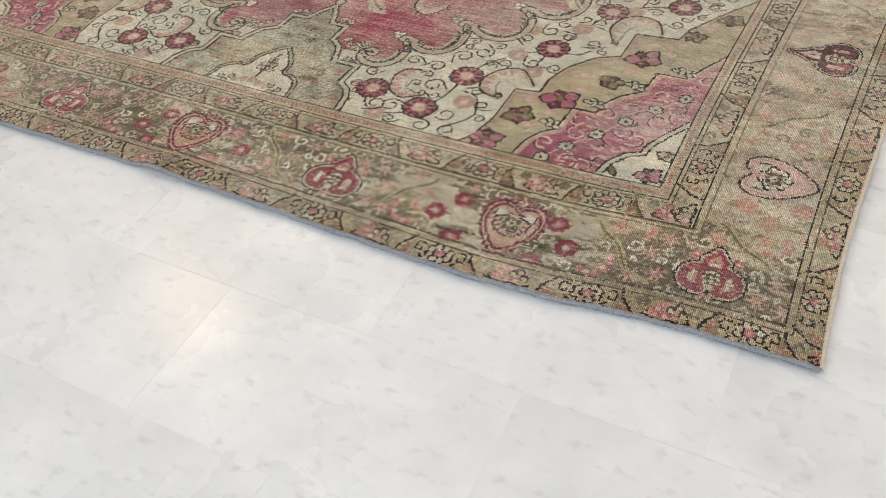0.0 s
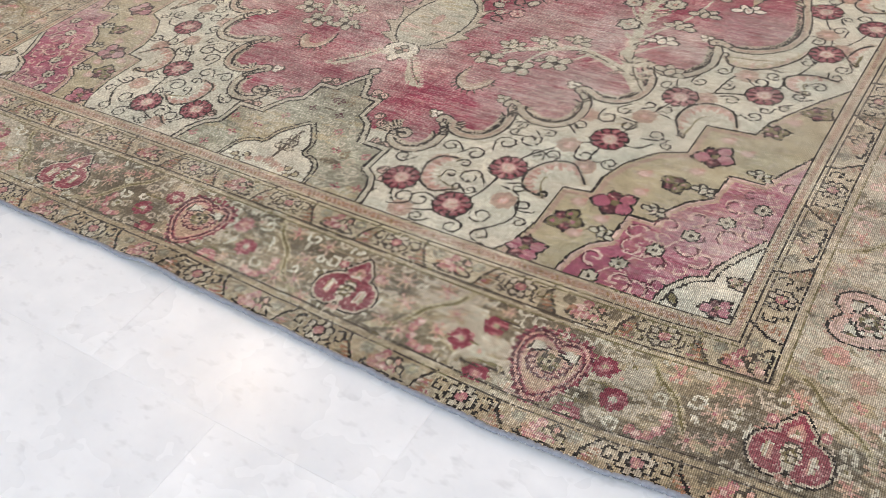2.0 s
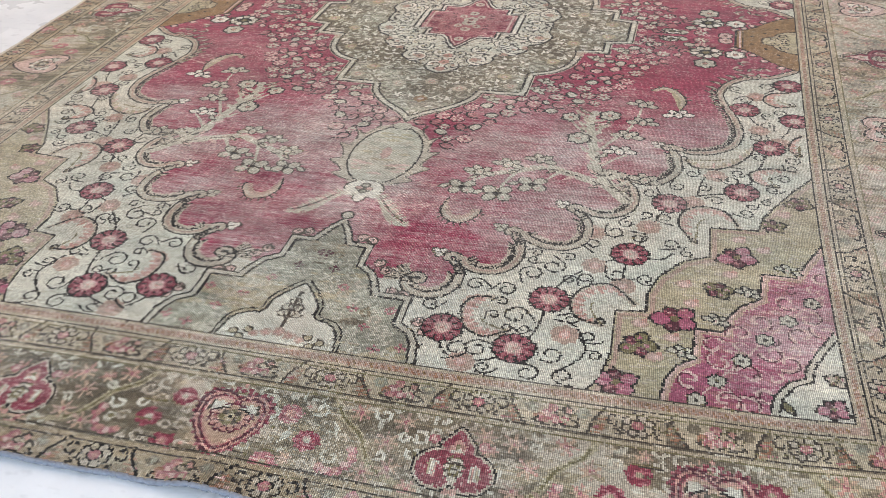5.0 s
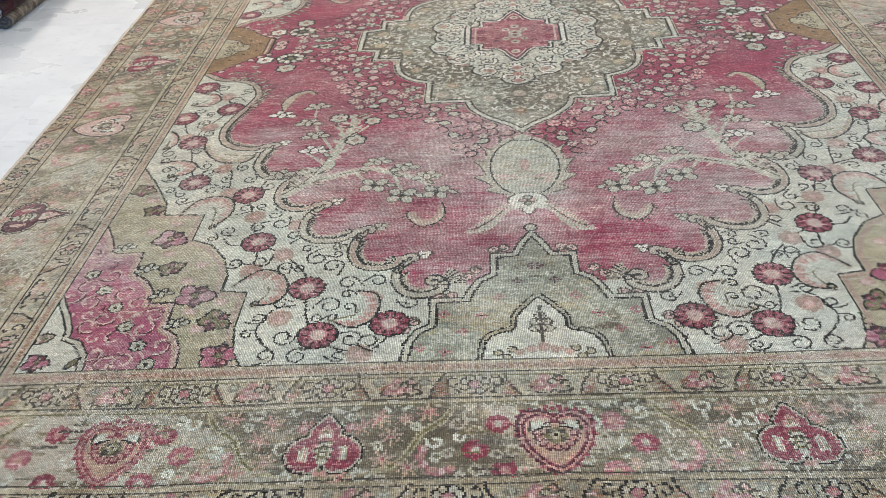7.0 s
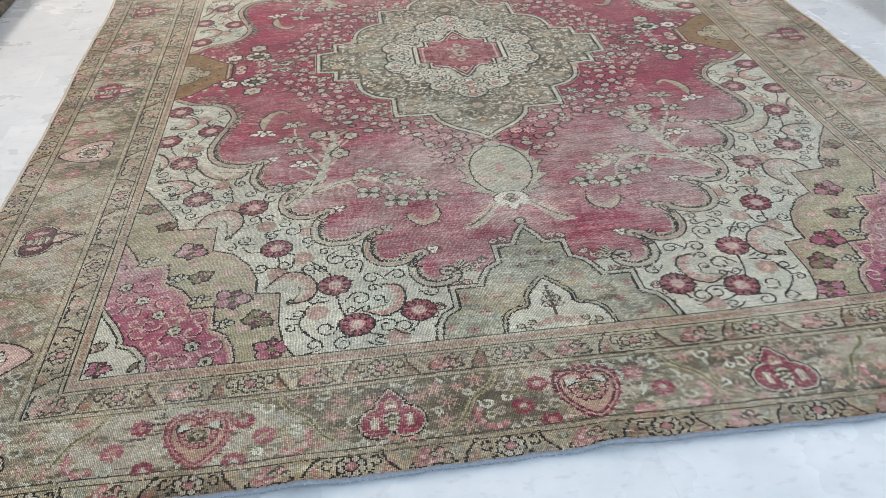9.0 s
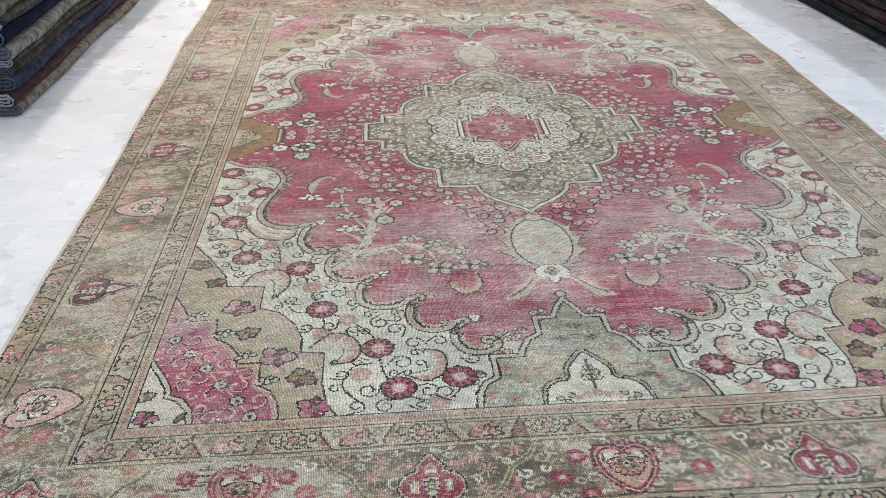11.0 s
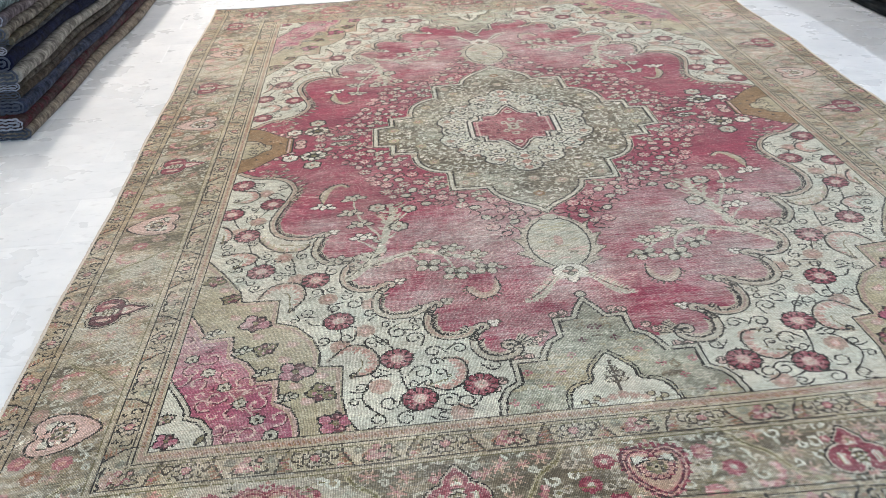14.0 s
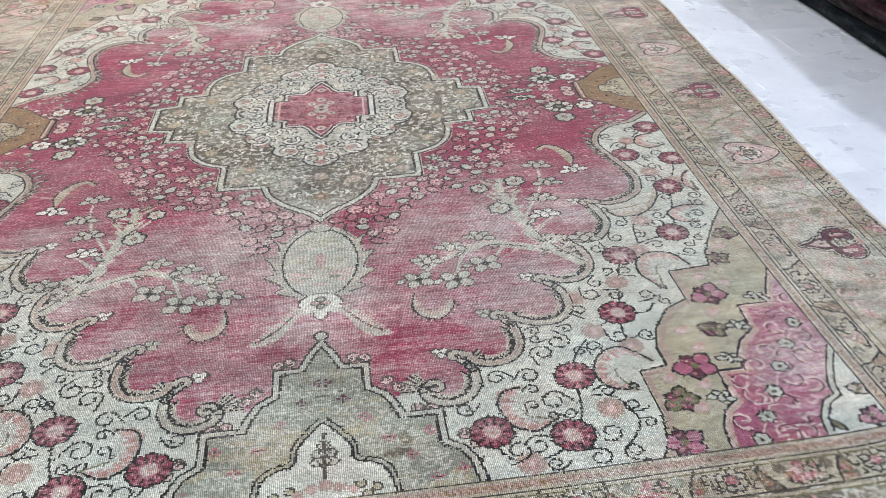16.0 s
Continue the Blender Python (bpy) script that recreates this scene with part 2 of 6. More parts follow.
def room():
    for name, b in (
        ("wall_west", (X0 - 0.2, Y0 - 0.2, 0, X0, Y1 + 0.2, CEILING)),
        ("wall_east", (X1, Y0 - 0.2, 0, X1 + 0.2, Y1 + 0.2, CEILING)),
        ("wall_north", (X0, Y1, 0, X1, Y1 + 0.2, CEILING)),
        ("ceiling", (X0 - 0.2, Y0 - 0.2, CEILING, X1 + 0.2, Y1 + 0.2, CEILING + 0.2)),
    ):
        bm = bmesh.new()
        box(bm, *b)
        tagged(part(name, bm, PLASTER, None), "plain white plastered " + name.split("_")[0] + " of the showroom", name.split("_")[0], kind="structure")
    bm = bmesh.new()  # the wall with the open shop front
    box(bm, X0, Y0 - 0.2, 0, -1.6, Y0, CEILING)
    box(bm, 2.0, Y0 - 0.2, 0, X1, Y0, CEILING)
    box(bm, -1.6, Y0 - 0.2, 2.5, 2.0, Y0, CEILING)
    tagged(part("wall_south", bm, PLASTER, None), "plain white plastered wall with an open shop front", "wall", kind="structure")
    frame_mat = plain("lamp_frame", (230, 230, 228), 0.5)
    for lx, ly, lwid, ll, lw, lc in LAMPS:
        lamp = tagged(empty("ceiling_light", (lx, ly, CEILING)), "white rectangular ceiling light, switched on", "ceiling light", "ceiling lights")
        bm = bmesh.new()
        e = lwid / 2 + 0.03
        for s in (-1, 1):
            box(bm, s * e - 0.03, -ll / 2 - 0.06, -0.07, s * e + 0.03, ll / 2 + 0.06, -0.001)
            box(bm, -lwid / 2, s * (ll / 2 + 0.03) - 0.03, -0.07, lwid / 2, s * (ll / 2 + 0.03) + 0.03, -0.001)
        part("frame", bm, frame_mat, lamp)


room()


# ---- marble floor ----
TW, TD, TURN = 0.61, 0.31, 2.4
FLOOR_AT = (1.328, -2.090)


def floor():
    ground = tagged(empty("floor"), "polished white marble floor of oblong tiles in running bond", "floor", kind="structure")
    bm = bmesh.new()
    box(bm, X0 - 0.2, Y0 - 0.2, -0.12, X1 + 0.2, Y1 + 0.2, -0.0006)
    part("bed", bm, GROUT, ground, "pale grout between the marble tiles")
    bm = bmesh.new()
    e, g = 0.0004, 0.0002
    lo = [bm.verts.new((x, y, -0.01)) for x, y in ((g, g), (TW - g, g), (TW - g, TD - g), (g, TD - g))]
    hi = [bm.verts.new((x, y, -0.0003)) for x, y in ((g, g), (TW - g, g), (TW - g, TD - g), (g, TD - g))]
    top = [bm.verts.new((x, y, 0)) for x, y in ((g + e, g + e), (TW - g - e, g + e), (TW - g - e, TD - g - e), (g + e, TD - g - e))]
    bm.faces.new(top)
    for k in range(4):
        bm.faces.new((lo[k], lo[(k + 1) % 4], hi[(k + 1) % 4], hi[k]))
        bm.faces.new((hi[k], hi[(k + 1) % 4], top[(k + 1) % 4], top[k]))
    me = bpy.data.meshes.new("tile")
    bm.to_mesh(me)
    bm.free()
    me.materials.append(MARBLE)
    rest = bmesh.new()
    base = pose(*FLOOR_AT, 0, 0, 0, TURN)
    for j in range(-16, 34):
        for i in range(-14, 10):
            m = base @ Matrix.Translation(((i + (0.5 if j % 2 else 0.0)) * TW, j * TD, 0))
            c = m @ Vector((TW / 2, TD / 2, 0))
            if not (X0 + 0.1 < c.x < X1 - 0.1 and Y0 + 0.1 < c.y < Y1 - 0.1):
                continue
            if -3.1 < c.x < 3.4 and -3.9 < c.y < 4.2:
                ob = new("tile", me)
                ob.parent = ground
                ob.matrix_basis = m
            else:
                vs = [rest.verts.new(m @ v.co) for v in me.vertices]
                for p in me.polygons:
                    rest.faces.new([vs[k] for k in p.vertices])
    tagged(part("tile_rest", rest, MARBLE, ground), "white marble tiles at the far ends of the floor", kind="stuff")


floor()


# ---- the rug: a design painted knot by knot ----
HU, HV = 424 * KNOT, 602 * KNOT  # half width and half length of the design
NU, NV = int(round(2 * HU / KNOT / 2)) * 2, int(round(2 * HV / KNOT / 2)) * 2
PARTS = []


def part_id(name, label=""):
    PARTS.append((name, label))
    return len(PARTS) - 1


class Canvas:
    """A grid of knots: for each one its dye and the part of the rug that it belongs to. Origin (u0, v0) in metres."""

    def __init__(self, u0, v0, nu, nv):
        self.u0, self.v0, self.nu, self.nv = u0, v0, nu, nv
        self.dye = np.zeros((nv, nu), np.uint8)
        self.part = np.zeros((nv, nu), np.uint16)
        self.flip = Matrix.Identity(3)

    def to(self, pts):
        return np.array([(self.flip @ Vector((p[0], p[1], 1)))[:2] for p in pts])

    def window(self, pts, pad):
        lo, hi = pts.min(0) - pad, pts.max(0) + pad
        i0, j0 = max(0, int((lo[0] - self.u0) / KNOT)), max(0, int((lo[1] - self.v0) / KNOT))
        i1, j1 = min(self.nu, int((hi[0] - self.u0) / KNOT) + 2), min(self.nv, int((hi[1] - self.v0) / KNOT) + 2)
        if i1 <= i0 or j1 <= j0:
            return None
        gu = self.u0 + (np.arange(i0, i1) + 0.5) * KNOT
        gv = self.v0 + (np.arange(j0, j1) + 0.5) * KNOT
        return slice(j0, j1), slice(i0, i1), gu[None, :], gv[:, None]

    def set(self, w, mask, dye, part, only):
        js, is_ = w[0], w[1]
        if only is not None:
            mask = mask & np.isin(self.part[js, is_], only)
        if dye is not None:
            self.dye[js, is_][mask] = DYE[dye]
        if part is not None:
            self.part[js, is_][mask] = part

    def fill(self, pts, dye, part=None, only=None):
        p = self.to(pts)
        w = self.window(p, KNOT)
        if w is None:
            return
        inside = np.zeros((w[3].shape[0], w[2].shape[1]), bool)
        for (x0, y0), (x1, y1) in zip(p, np.roll(p, -1, 0)):
            if y0 == y1:
                continue
            cross = ((y0 > w[3]) != (y1 > w[3])) & (w[2] < (x1 - x0) * (w[3] - y0) / (y1 - y0) + x0)
            inside ^= cross
        self.set(w, inside, dye, part, only)

    def stroke(self, pts, width, dye, part=None, only=None, closed=False):
        width = max(width, 1.12 * KNOT)
        p = self.to(list(pts) + ([pts[0]] if closed else []))
        for a, b in zip(p[:-1], p[1:]):
            w = self.window(np.array([a, b]), width)
            if w is None:
                continue
            d = b - a
            l2 = max(float(d @ d), 1e-12)
            t = np.clip(((w[2] - a[0]) * d[0] + (w[3] - a[1]) * d[1]) / l2, 0, 1)
            dist = (w[2] - a[0] - t * d[0]) ** 2 + (w[3] - a[1] - t * d[1]) ** 2
            self.set(w, dist <= (width / 2) ** 2, dye, part, only)

    def disc(self, c, r, dye, part=None, only=None, ry=None):
        self.fill(oval(c, r, ry or r), dye, part, only)


def oval(c, rx, ry, n=28, turn=0.0):
    out = []
    for k in range(n):
        a = 2 * math.pi * k / n
        x, y = rx * math.cos(a), ry * math.sin(a)
        out.append((c[0] + x * math.cos(turn) - y * math.sin(turn), c[1] + x * math.sin(turn) + y * math.cos(turn)))
    return out


def smooth(pts, n=5, closed=False):
    """A Catmull-Rom curve through the points."""
    p = [Vector(q) for q in pts]
    m = len(p)
    out = []
    for k in range(m if closed else m - 1):
        a = p[(k - 1) % m] if closed or k else p[0]
        b, c = p[k], p[(k + 1) % m]
        d = p[(k + 2) % m] if closed or k + 2 < m else p[-1]
        for s in range(n):
            t = s / n
            q = 0.5 * (2 * b + (c - a) * t + (2 * a - 5 * b + 4 * c - d) * t * t + (3 * b - a - 3 * c + d) * t**3)
            out.append((q.x, q.y))
    if not closed:
        out.append(tuple(p[-1]))
    return out


def spiral(c, r, start, turns=1.35, hand=1, n=16):
    """A tendril that curls in to c from radius r; start in degrees."""
    out = []
    for k in range(n + 1):
        t = k / n
        a = radians(start) + hand * 2 * math.pi * turns * t
        q = r * (1 - 0.66 * t ** 1.3)
        out.append((c[0] + q * math.cos(a), c[1] + q * math.sin(a)))
    return out


LINE = 0.0046  # width of a drawn line
rng = random.Random(7)


def rosette(cv, c, r=0.041, petals=10, dye="cherry", eye="pale_pink", only=None):
    edge = []
    for k in range(petals * 6):
        a = 2 * math.pi * k / (petals * 6)
        q = r * (0.94 + 0.08 * abs(math.sin(a * petals / 2)))
        edge.append((c[0] + q * math.cos(a), c[1] + q * math.sin(a)))
    cv.fill(edge, dye, None, only)
    for k in range(petals):
        a = 2 * math.pi * k / petals
        cv.stroke([(c[0] + 0.50 * r * math.cos(a), c[1] + 0.50 * r * math.sin(a)), (c[0] + 0.98 * r * math.cos(a), c[1] + 0.98 * r * math.sin(a))], 0.0040, "black_brown", None, only)
        b = a + math.pi / petals
        cv.stroke([(c[0] + 0.56 * r * math.cos(b), c[1] + 0.56 * r * math.sin(b)), (c[0] + 0.78 * r * math.cos(b), c[1] + 0.78 * r * math.sin(b))], 0.0036, "faded_rose", None, only)
    cv.stroke(edge, 0.0040, "black_brown", None, only, True)
    cv.disc(c, 0.42 * r, eye, None, only)
    cv.stroke(oval(c, 0.44 * r, 0.44 * r), 0.0040, "faded_rose", None, only, True)
    for k in range(5):
        a = 2 * math.pi * k / 5
        cv.disc((c[0] + 0.2 * r * math.cos(a), c[1] + 0.2 * r * math.sin(a)), 0.07 * r, "silver_green", None, only)
    cv.disc(c, 0.08 * r, "salmon", None, only)


def daisy(cv, c, r=0.019, dye="white", eye="salmon", only=None, outline="black_brown"):
    """A small flower of six petals in an outline."""
    for k in range(6):
        a = 2 * math.pi * k / 6 + 0.4
        cv.disc((c[0] + 0.62 * r * math.cos(a), c[1] + 0.62 * r * math.sin(a)), 0.52 * r, outline, None, only)
    for k in range(6):
        a = 2 * math.pi * k / 6 + 0.4
        cv.disc((c[0] + 0.60 * r * math.cos(a), c[1] + 0.60 * r * math.sin(a)), 0.34 * r, dye, None, only)
    cv.disc(c, 0.22 * r, eye, None, only)


def petals(cv, c, spots, r, turn, dye, only, edge):
    """Petals laid one over the other, each in its own thin outline."""
    for dx, dy, q, w in spots:
        x, y = dx * r, dy * r
        p = (c[0] + x * math.cos(turn) - y * math.sin(turn), c[1] + x * math.sin(turn) + y * math.cos(turn))
        a = math.atan2(p[1] - c[1], p[0] - c[0])
        cv.fill(oval(p, q * r + 0.0036, w * r + 0.0036, 20, a), edge, None, only)
        cv.fill(oval(p, q * r, w * r, 20, a), dye, None, only)


def four_petal(cv, c, r=0.03, dye="white", only=None):
    """A squarish flower of four uneven petals on a short stalk."""
    petals(cv, c, [(-0.55, -0.40, 0.46, 0.40), (0.50, -0.50, 0.42, 0.36), (0.58, 0.38, 0.44, 0.38), (-0.40, 0.52, 0.42, 0.36)], r, 0.0, dye, only, "dim_brown")
    cv.disc(c, 0.20 * r, "black_brown", None, only)
    cv.disc((c[0] - 0.5 * r, c[1] - 0.4 * r), 0.14 * r, "band_grey", None, only)
    cv.disc((c[0] + 0.5 * r, c[1] + 0.4 * r), 0.14 * r, "pale_pink", None, only)


def bloom(cv, c, r=0.036, turn=0.0, dye="white", only=None, edge="black_brown"):
    """A flower seen from the side: a fan of leaf-shaped petals."""
    petals(cv, c, [(-0.68, 0.10, 0.42, 0.24), (0.66, 0.12, 0.42, 0.24), (-0.30, -0.34, 0.36, 0.24), (0.32, -0.34, 0.36, 0.24), (0.0, 0.10, 0.40, 0.26)], r, turn, dye, only, edge)
    cv.disc((c[0], c[1] + 0.1 * r), 0.10 * r, "pale_pink", None, only)


def jagged(cv, c, r, dye, only=None, turn=0.0, core="cherry"):
    """A ragged dark flower of the corner panels: four uneven petals and a bud."""
    petals = []
    for k in range(5):
        a = turn + 2 * math.pi * k / 5
        q = r * (0.58, 0.52, 0.62, 0.48, 0.66)[k]
        petals.append(((c[0] + q * math.cos(a), c[1] + q * math.sin(a)), r * (0.40, 0.34, 0.42, 0.30, 0.36)[k], a))
    for p, q, a in petals:
        cv.disc(p, q + 0.0038, "black_brown", None, only)
        e = (p[0] + 1.25 * q * math.cos(a), p[1] + 1.25 * q * math.sin(a))
        cv.stroke([p, e], 0.009, "black_brown", None, only)
    for k, (p, q, a) in enumerate(petals):
        cv.disc(p, q, dye if k % 2 else core, None, only)
        cv.disc((p[0] - 0.3 * q, p[1]), 0.35 * q, "faded_rose" if k % 2 else "magenta", None, only)
    cv.disc(c, 0.2 * r, "moss", None, only)


def leaf(cv, a, b, w, dye, only=None, edge=None, bend=0.0):
    """A pointed leaf from a to b, w wide, bent to one side."""
    a, b = Vector(a), Vector(b)
    d = b - a
    n = Vector((-d.y, d.x)).normalized()
    m = a + 0.5 * d + bend * n
    pts = smooth([tuple(a), tuple(m + 0.5 * w * n), tuple(b)], 5) + smooth([tuple(b), tuple(m - 0.5 * w * n), tuple(a)], 5)[1:-1]
    cv.fill(pts, dye, None, only)
    if edge:
        cv.stroke(pts, KNOT, edge, None, only, True)


def scroll(cv, c, r, start, turns, hand, w, dye, edge, only):
    """A thick scroll in an outline."""
    q = spiral(c, r, start, turns, hand, 18)
    cv.stroke(q, w + 2.4 * KNOT, edge, None, only)
    cv.stroke(q, w, dye, None, only)


def crescent(cv, pts_out, pts_in, dye, inner, only=None):
    """A fat curled leaf between an outer and an inner curve, with ragged streaks inside its rim."""
    o, i = smooth(pts_out), smooth(pts_in)
    cv.fill(o + i[::-1], "ivory", None, only)
    rim = [((5 * a[0] + b[0]) / 6, (5 * a[1] + b[1]) / 6) for a, b in zip(o, i)]
    cv.stroke(rim, 0.015, dye, None, only)
    for k, (a, b) in enumerate(zip(o[3:-3], i[3:-3])):
        t = (0.42, 0.62, 0.36, 0.55)[k % 4]
        p = (a[0] * 0.78 + b[0] * 0.22, a[1] * 0.78 + b[1] * 0.22)
        cv.stroke([p, (a[0] * (1 - t) + b[0] * t, a[1] * (1 - t) + b[1] * t)], 0.0075, inner if k % 3 else "pale_pink", None, only)
    cv.stroke(o, 0.0052, "black_brown", None, only)
    cv.stroke(i[len(i) // 2 :], 0.0040, "moss", None, only)
    tip = o[-1]
    cv.stroke(spiral((tip[0] - 0.006, tip[1] - 0.008), 0.012, 60, 0.8, -1, 7), 0.0040, "black_brown", None, only)


def floret(cv, c, r, dye, eye, only):
    """A round flower of eight petals."""
    for j in range(8):
        a = j * math.pi / 4
        cv.disc((c[0] + 0.66 * r * math.cos(a), c[1] + 0.66 * r * math.sin(a)), 0.36 * r, dye, None, only)
    cv.disc(c, 0.42 * r, "faded_rose" if dye == "cherry" else "salmon", None, only)
    cv.disc(c, 0.26 * r, eye, None, only)


def star(cv, c, r, dye, only):
    for j in range(7):
        a = 2 * math.pi * j / 7 + c[0] * 9
        cv.stroke([(c[0] + 0.25 * r * math.cos(a), c[1] + 0.25 * r * math.sin(a)), (c[0] + r * math.cos(a), c[1] + r * math.sin(a))], 0.0058, dye if j % 3 else "pale_rose", None, only)
    cv.disc(c, 0.20 * r, "faded_rose", None, only)


# ---- a quarter of the field: a across from the middle, b from the centre towards an end ----
def offset(pts, d, toward=(0.25, 0.55)):
    """The curve moved by d to the side on which `toward` lies."""
    out = []
    for k, p in enumerate(pts):
        a, b = pts[max(0, k - 1)], pts[min(len(pts) - 1, k + 1)]
        l = math.hypot(b[0] - a[0], b[1] - a[1]) or 1
        n = (-(b[1] - a[1]) / l, (b[0] - a[0]) / l)
        m = pts[len(pts) // 2]
        q, r = pts[max(0, len(pts) // 2 - 1)], pts[min(len(pts) - 1, len(pts) // 2 + 1)]
        side = -(r[1] - q[1]) * (toward[0] - m[0]) + (r[0] - q[0]) * (toward[1] - m[1])
        if side < 0:
            n = (-n[0], -n[1])
        out.append((p[0] + n[0] * d, p[1] + n[1] * d))
    return out


def parallel(pts, d):
    """A stepped line moved sideways by d, its corners kept sharp; d > 0 is to the right of its run."""
    out = []
    for k, p in enumerate(pts):
        ways = []
        for a, b in ((k - 1, k), (k, k + 1)):
            if a >= 0 and b < len(pts):
                x, y = pts[b][0] - pts[a][0], pts[b][1] - pts[a][1]
                l = math.hypot(x, y) or 1
                ways.append((y / l, -x / l))
        n = ways[0] if len(ways) == 1 else (ways[0][0] + ways[1][0], ways[0][1] + ways[1][1])
        f = d / max(0.35, n[0] * ways[0][0] + n[1] * ways[0][1])
        out.append((p[0] + n[0] * f, p[1] + n[1] * f))
    return out


LOBES = [
    [(0.212, 1.372), (0.190, 1.380), (0.182, 1.405), (0.198, 1.432), (0.237, 1.446), (0.280, 1.432), (0.304, 1.390), (0.302, 1.340), (0.283, 1.308)],
    [(0.283, 1.308), (0.298, 1.333), (0.338, 1.346), (0.386, 1.330), (0.411, 1.282), (0.408, 1.225), (0.391, 1.190)],
    [(0.391, 1.190), (0.412, 1.214), (0.452, 1.232), (0.502, 1.227), (0.539, 1.186), (0.540, 1.118), (0.511, 1.070)],
    [(0.511, 1.070), (0.542, 1.088), (0.592, 1.080), (0.629, 1.030), (0.626, 0.955), (0.592, 0.907)],
    [(0.592, 0.907), (0.628, 0.928), (0.682, 0.916), (0.720, 0.855), (0.718, 0.790), (0.704, 0.745)],
    [(0.704, 0.745), (0.740, 0.760), (0.795, 0.748), (0.845, 0.705), (0.866, 0.630), (0.854, 0.550), (0.825, 0.460), (0.814, 0.395), (0.838, 0.330), (0.885, 0.290), (0.955, 0.270), (1.03, 0.205)],
]


def paint_field(cv, P):
    ivory, red = P["ivory"], P["red"]
    cv.fill([(0, 0), (1.03, 0), (1.03, 1.65), (0, 1.65)], "ivory", ivory)
    # the red ground with its lobed edge
    arcs = [smooth(q, 6) for q in LOBES]
    edge = [p for k, q in enumerate(arcs) for p in (q[10:] if k == 0 else q)]
    cv.fill([(0, 0), (0, 1.41), (0.182, 1.40)] + edge + [(1.03, 0)], "crimson", red)
    # the grey-tan band inside the lobes, hooked and toothed towards the red
    for n_, arc in enumerate(arcs):
        cv.stroke(offset(arc, 0.010), 0.020, "band_grey", None, [red])
        cv.stroke(offset(arc, 0.011), 0.0060, "stripe_rose" if n_ % 2 else "silver_green", None, [red])
        inner = offset(arc, 0.020)
        cv.stroke(inner, 0.0046, "black_brown", None, [red])
        stop = len(arc) - 3 if n_ < 5 else 44
        for k in range(3, stop):
            (x0, y0), (x1, y1) = arc[k - 1], arc[k + 1]
            l = math.hypot(x1 - x0, y1 - y0) or 1
            tx, ty = (x1 - x0) / l, (y1 - y0) / l
            p, q = inner[k], offset([arc[k - 1], arc[k], arc[k + 1]], 0.034)[1]
            q = (q[0] + 0.010 * tx, q[1] + 0.010 * ty)
            cv.stroke([p, q], 0.0060, "band_grey", None, [red])
            cv.stroke([p, (q[0] + 0.006 * tx, q[1] + 0.006 * ty)], 0.0048, "black_brown", None, [red])
        cv.stroke(arc, 0.0046, "black_brown", None, [red, ivory])
        # the hook and the white bud where a lobe ends
        cx_, cy_ = arc[-1]
        if n_ < 5:
            scroll(cv, (cx_ - 0.018, cy_ - 0.004), 0.018, 10, 0.62, -1, 0.012, "band_grey", "black_brown", [red])
            for dx, dy in ((-0.046, -0.012), (-0.038, -0.026), (-0.054, -0.026)):
                cv.disc((cx_ + dx, cy_ + dy), 0.0105, "dim_brown", None, [red])
            for dx, dy in ((-0.046, -0.012), (-0.038, -0.026), (-0.054, -0.026)):
                cv.disc((cx_ + dx, cy_ + dy), 0.0070, "silver_green" if n_ % 2 else "white", None, [red])
    scroll(cv, (0.214, 1.388), 0.017, 200, 0.8, 1, 0.010, "band_grey", "black_brown", [red])
    # thin leaves along the upper part of the big lobe
    for k in range(8):
        x, y = arcs[5][34 + 3 * k]
        leaf(cv, (x - 0.016, y - 0.006), (x - 0.052, y - 0.030), 0.011, "band_grey", [red], "dim_brown", 0.004)
    paint_corner(cv, P)
    paint_niches(cv, P)
    paint_tendrils(cv, ivory)
    paint_medallion(cv, P)
    paint_red(cv, red)


ROSES = [(0.628, 1.217), (0.484, 1.400), (0.438, 1.556), (0.298, 1.525), (0.700, 1.000), (0.860, 0.920), (0.928, 0.69), (0.869, 0.486), (0.996, 0.53), (0.985, 0.315)]


def bare(cv, c, r, dye, part):
    """Whether nothing has been drawn yet round c."""
    i0, i1 = int((c[0] - r - cv.u0) / KNOT), int((c[0] + r - cv.u0) / KNOT) + 1
    j0, j1 = int((c[1] - r - cv.v0) / KNOT), int((c[1] + r - cv.v0) / KNOT) + 1
    if i0 < 0 or j0 < 0 or i1 > cv.nu or j1 > cv.nv:
        return False
    return bool((cv.dye[j0:j1, i0:i1] == DYE[dye]).all() and (cv.part[j0:j1, i0:i1] == part).all())


def curl(cv, c, r, a, h, only, turns=1.15):
    """A tendril with its stalk; a: degrees at which the stalk leaves it."""
    s = (math.cos(radians(a)), math.sin(radians(a)))
    t = (-s[1] * h, s[0] * h)
    tail = [(c[0] + r * s[0] - t[0] * 1.0 * r + 0.25 * r * s[0], c[1] + r * s[1] - t[1] * 1.0 * r + 0.25 * r * s[1])]
    cv.stroke(tail + spiral(c, r, a, turns, h), 0.0040, "black_brown", None, only)


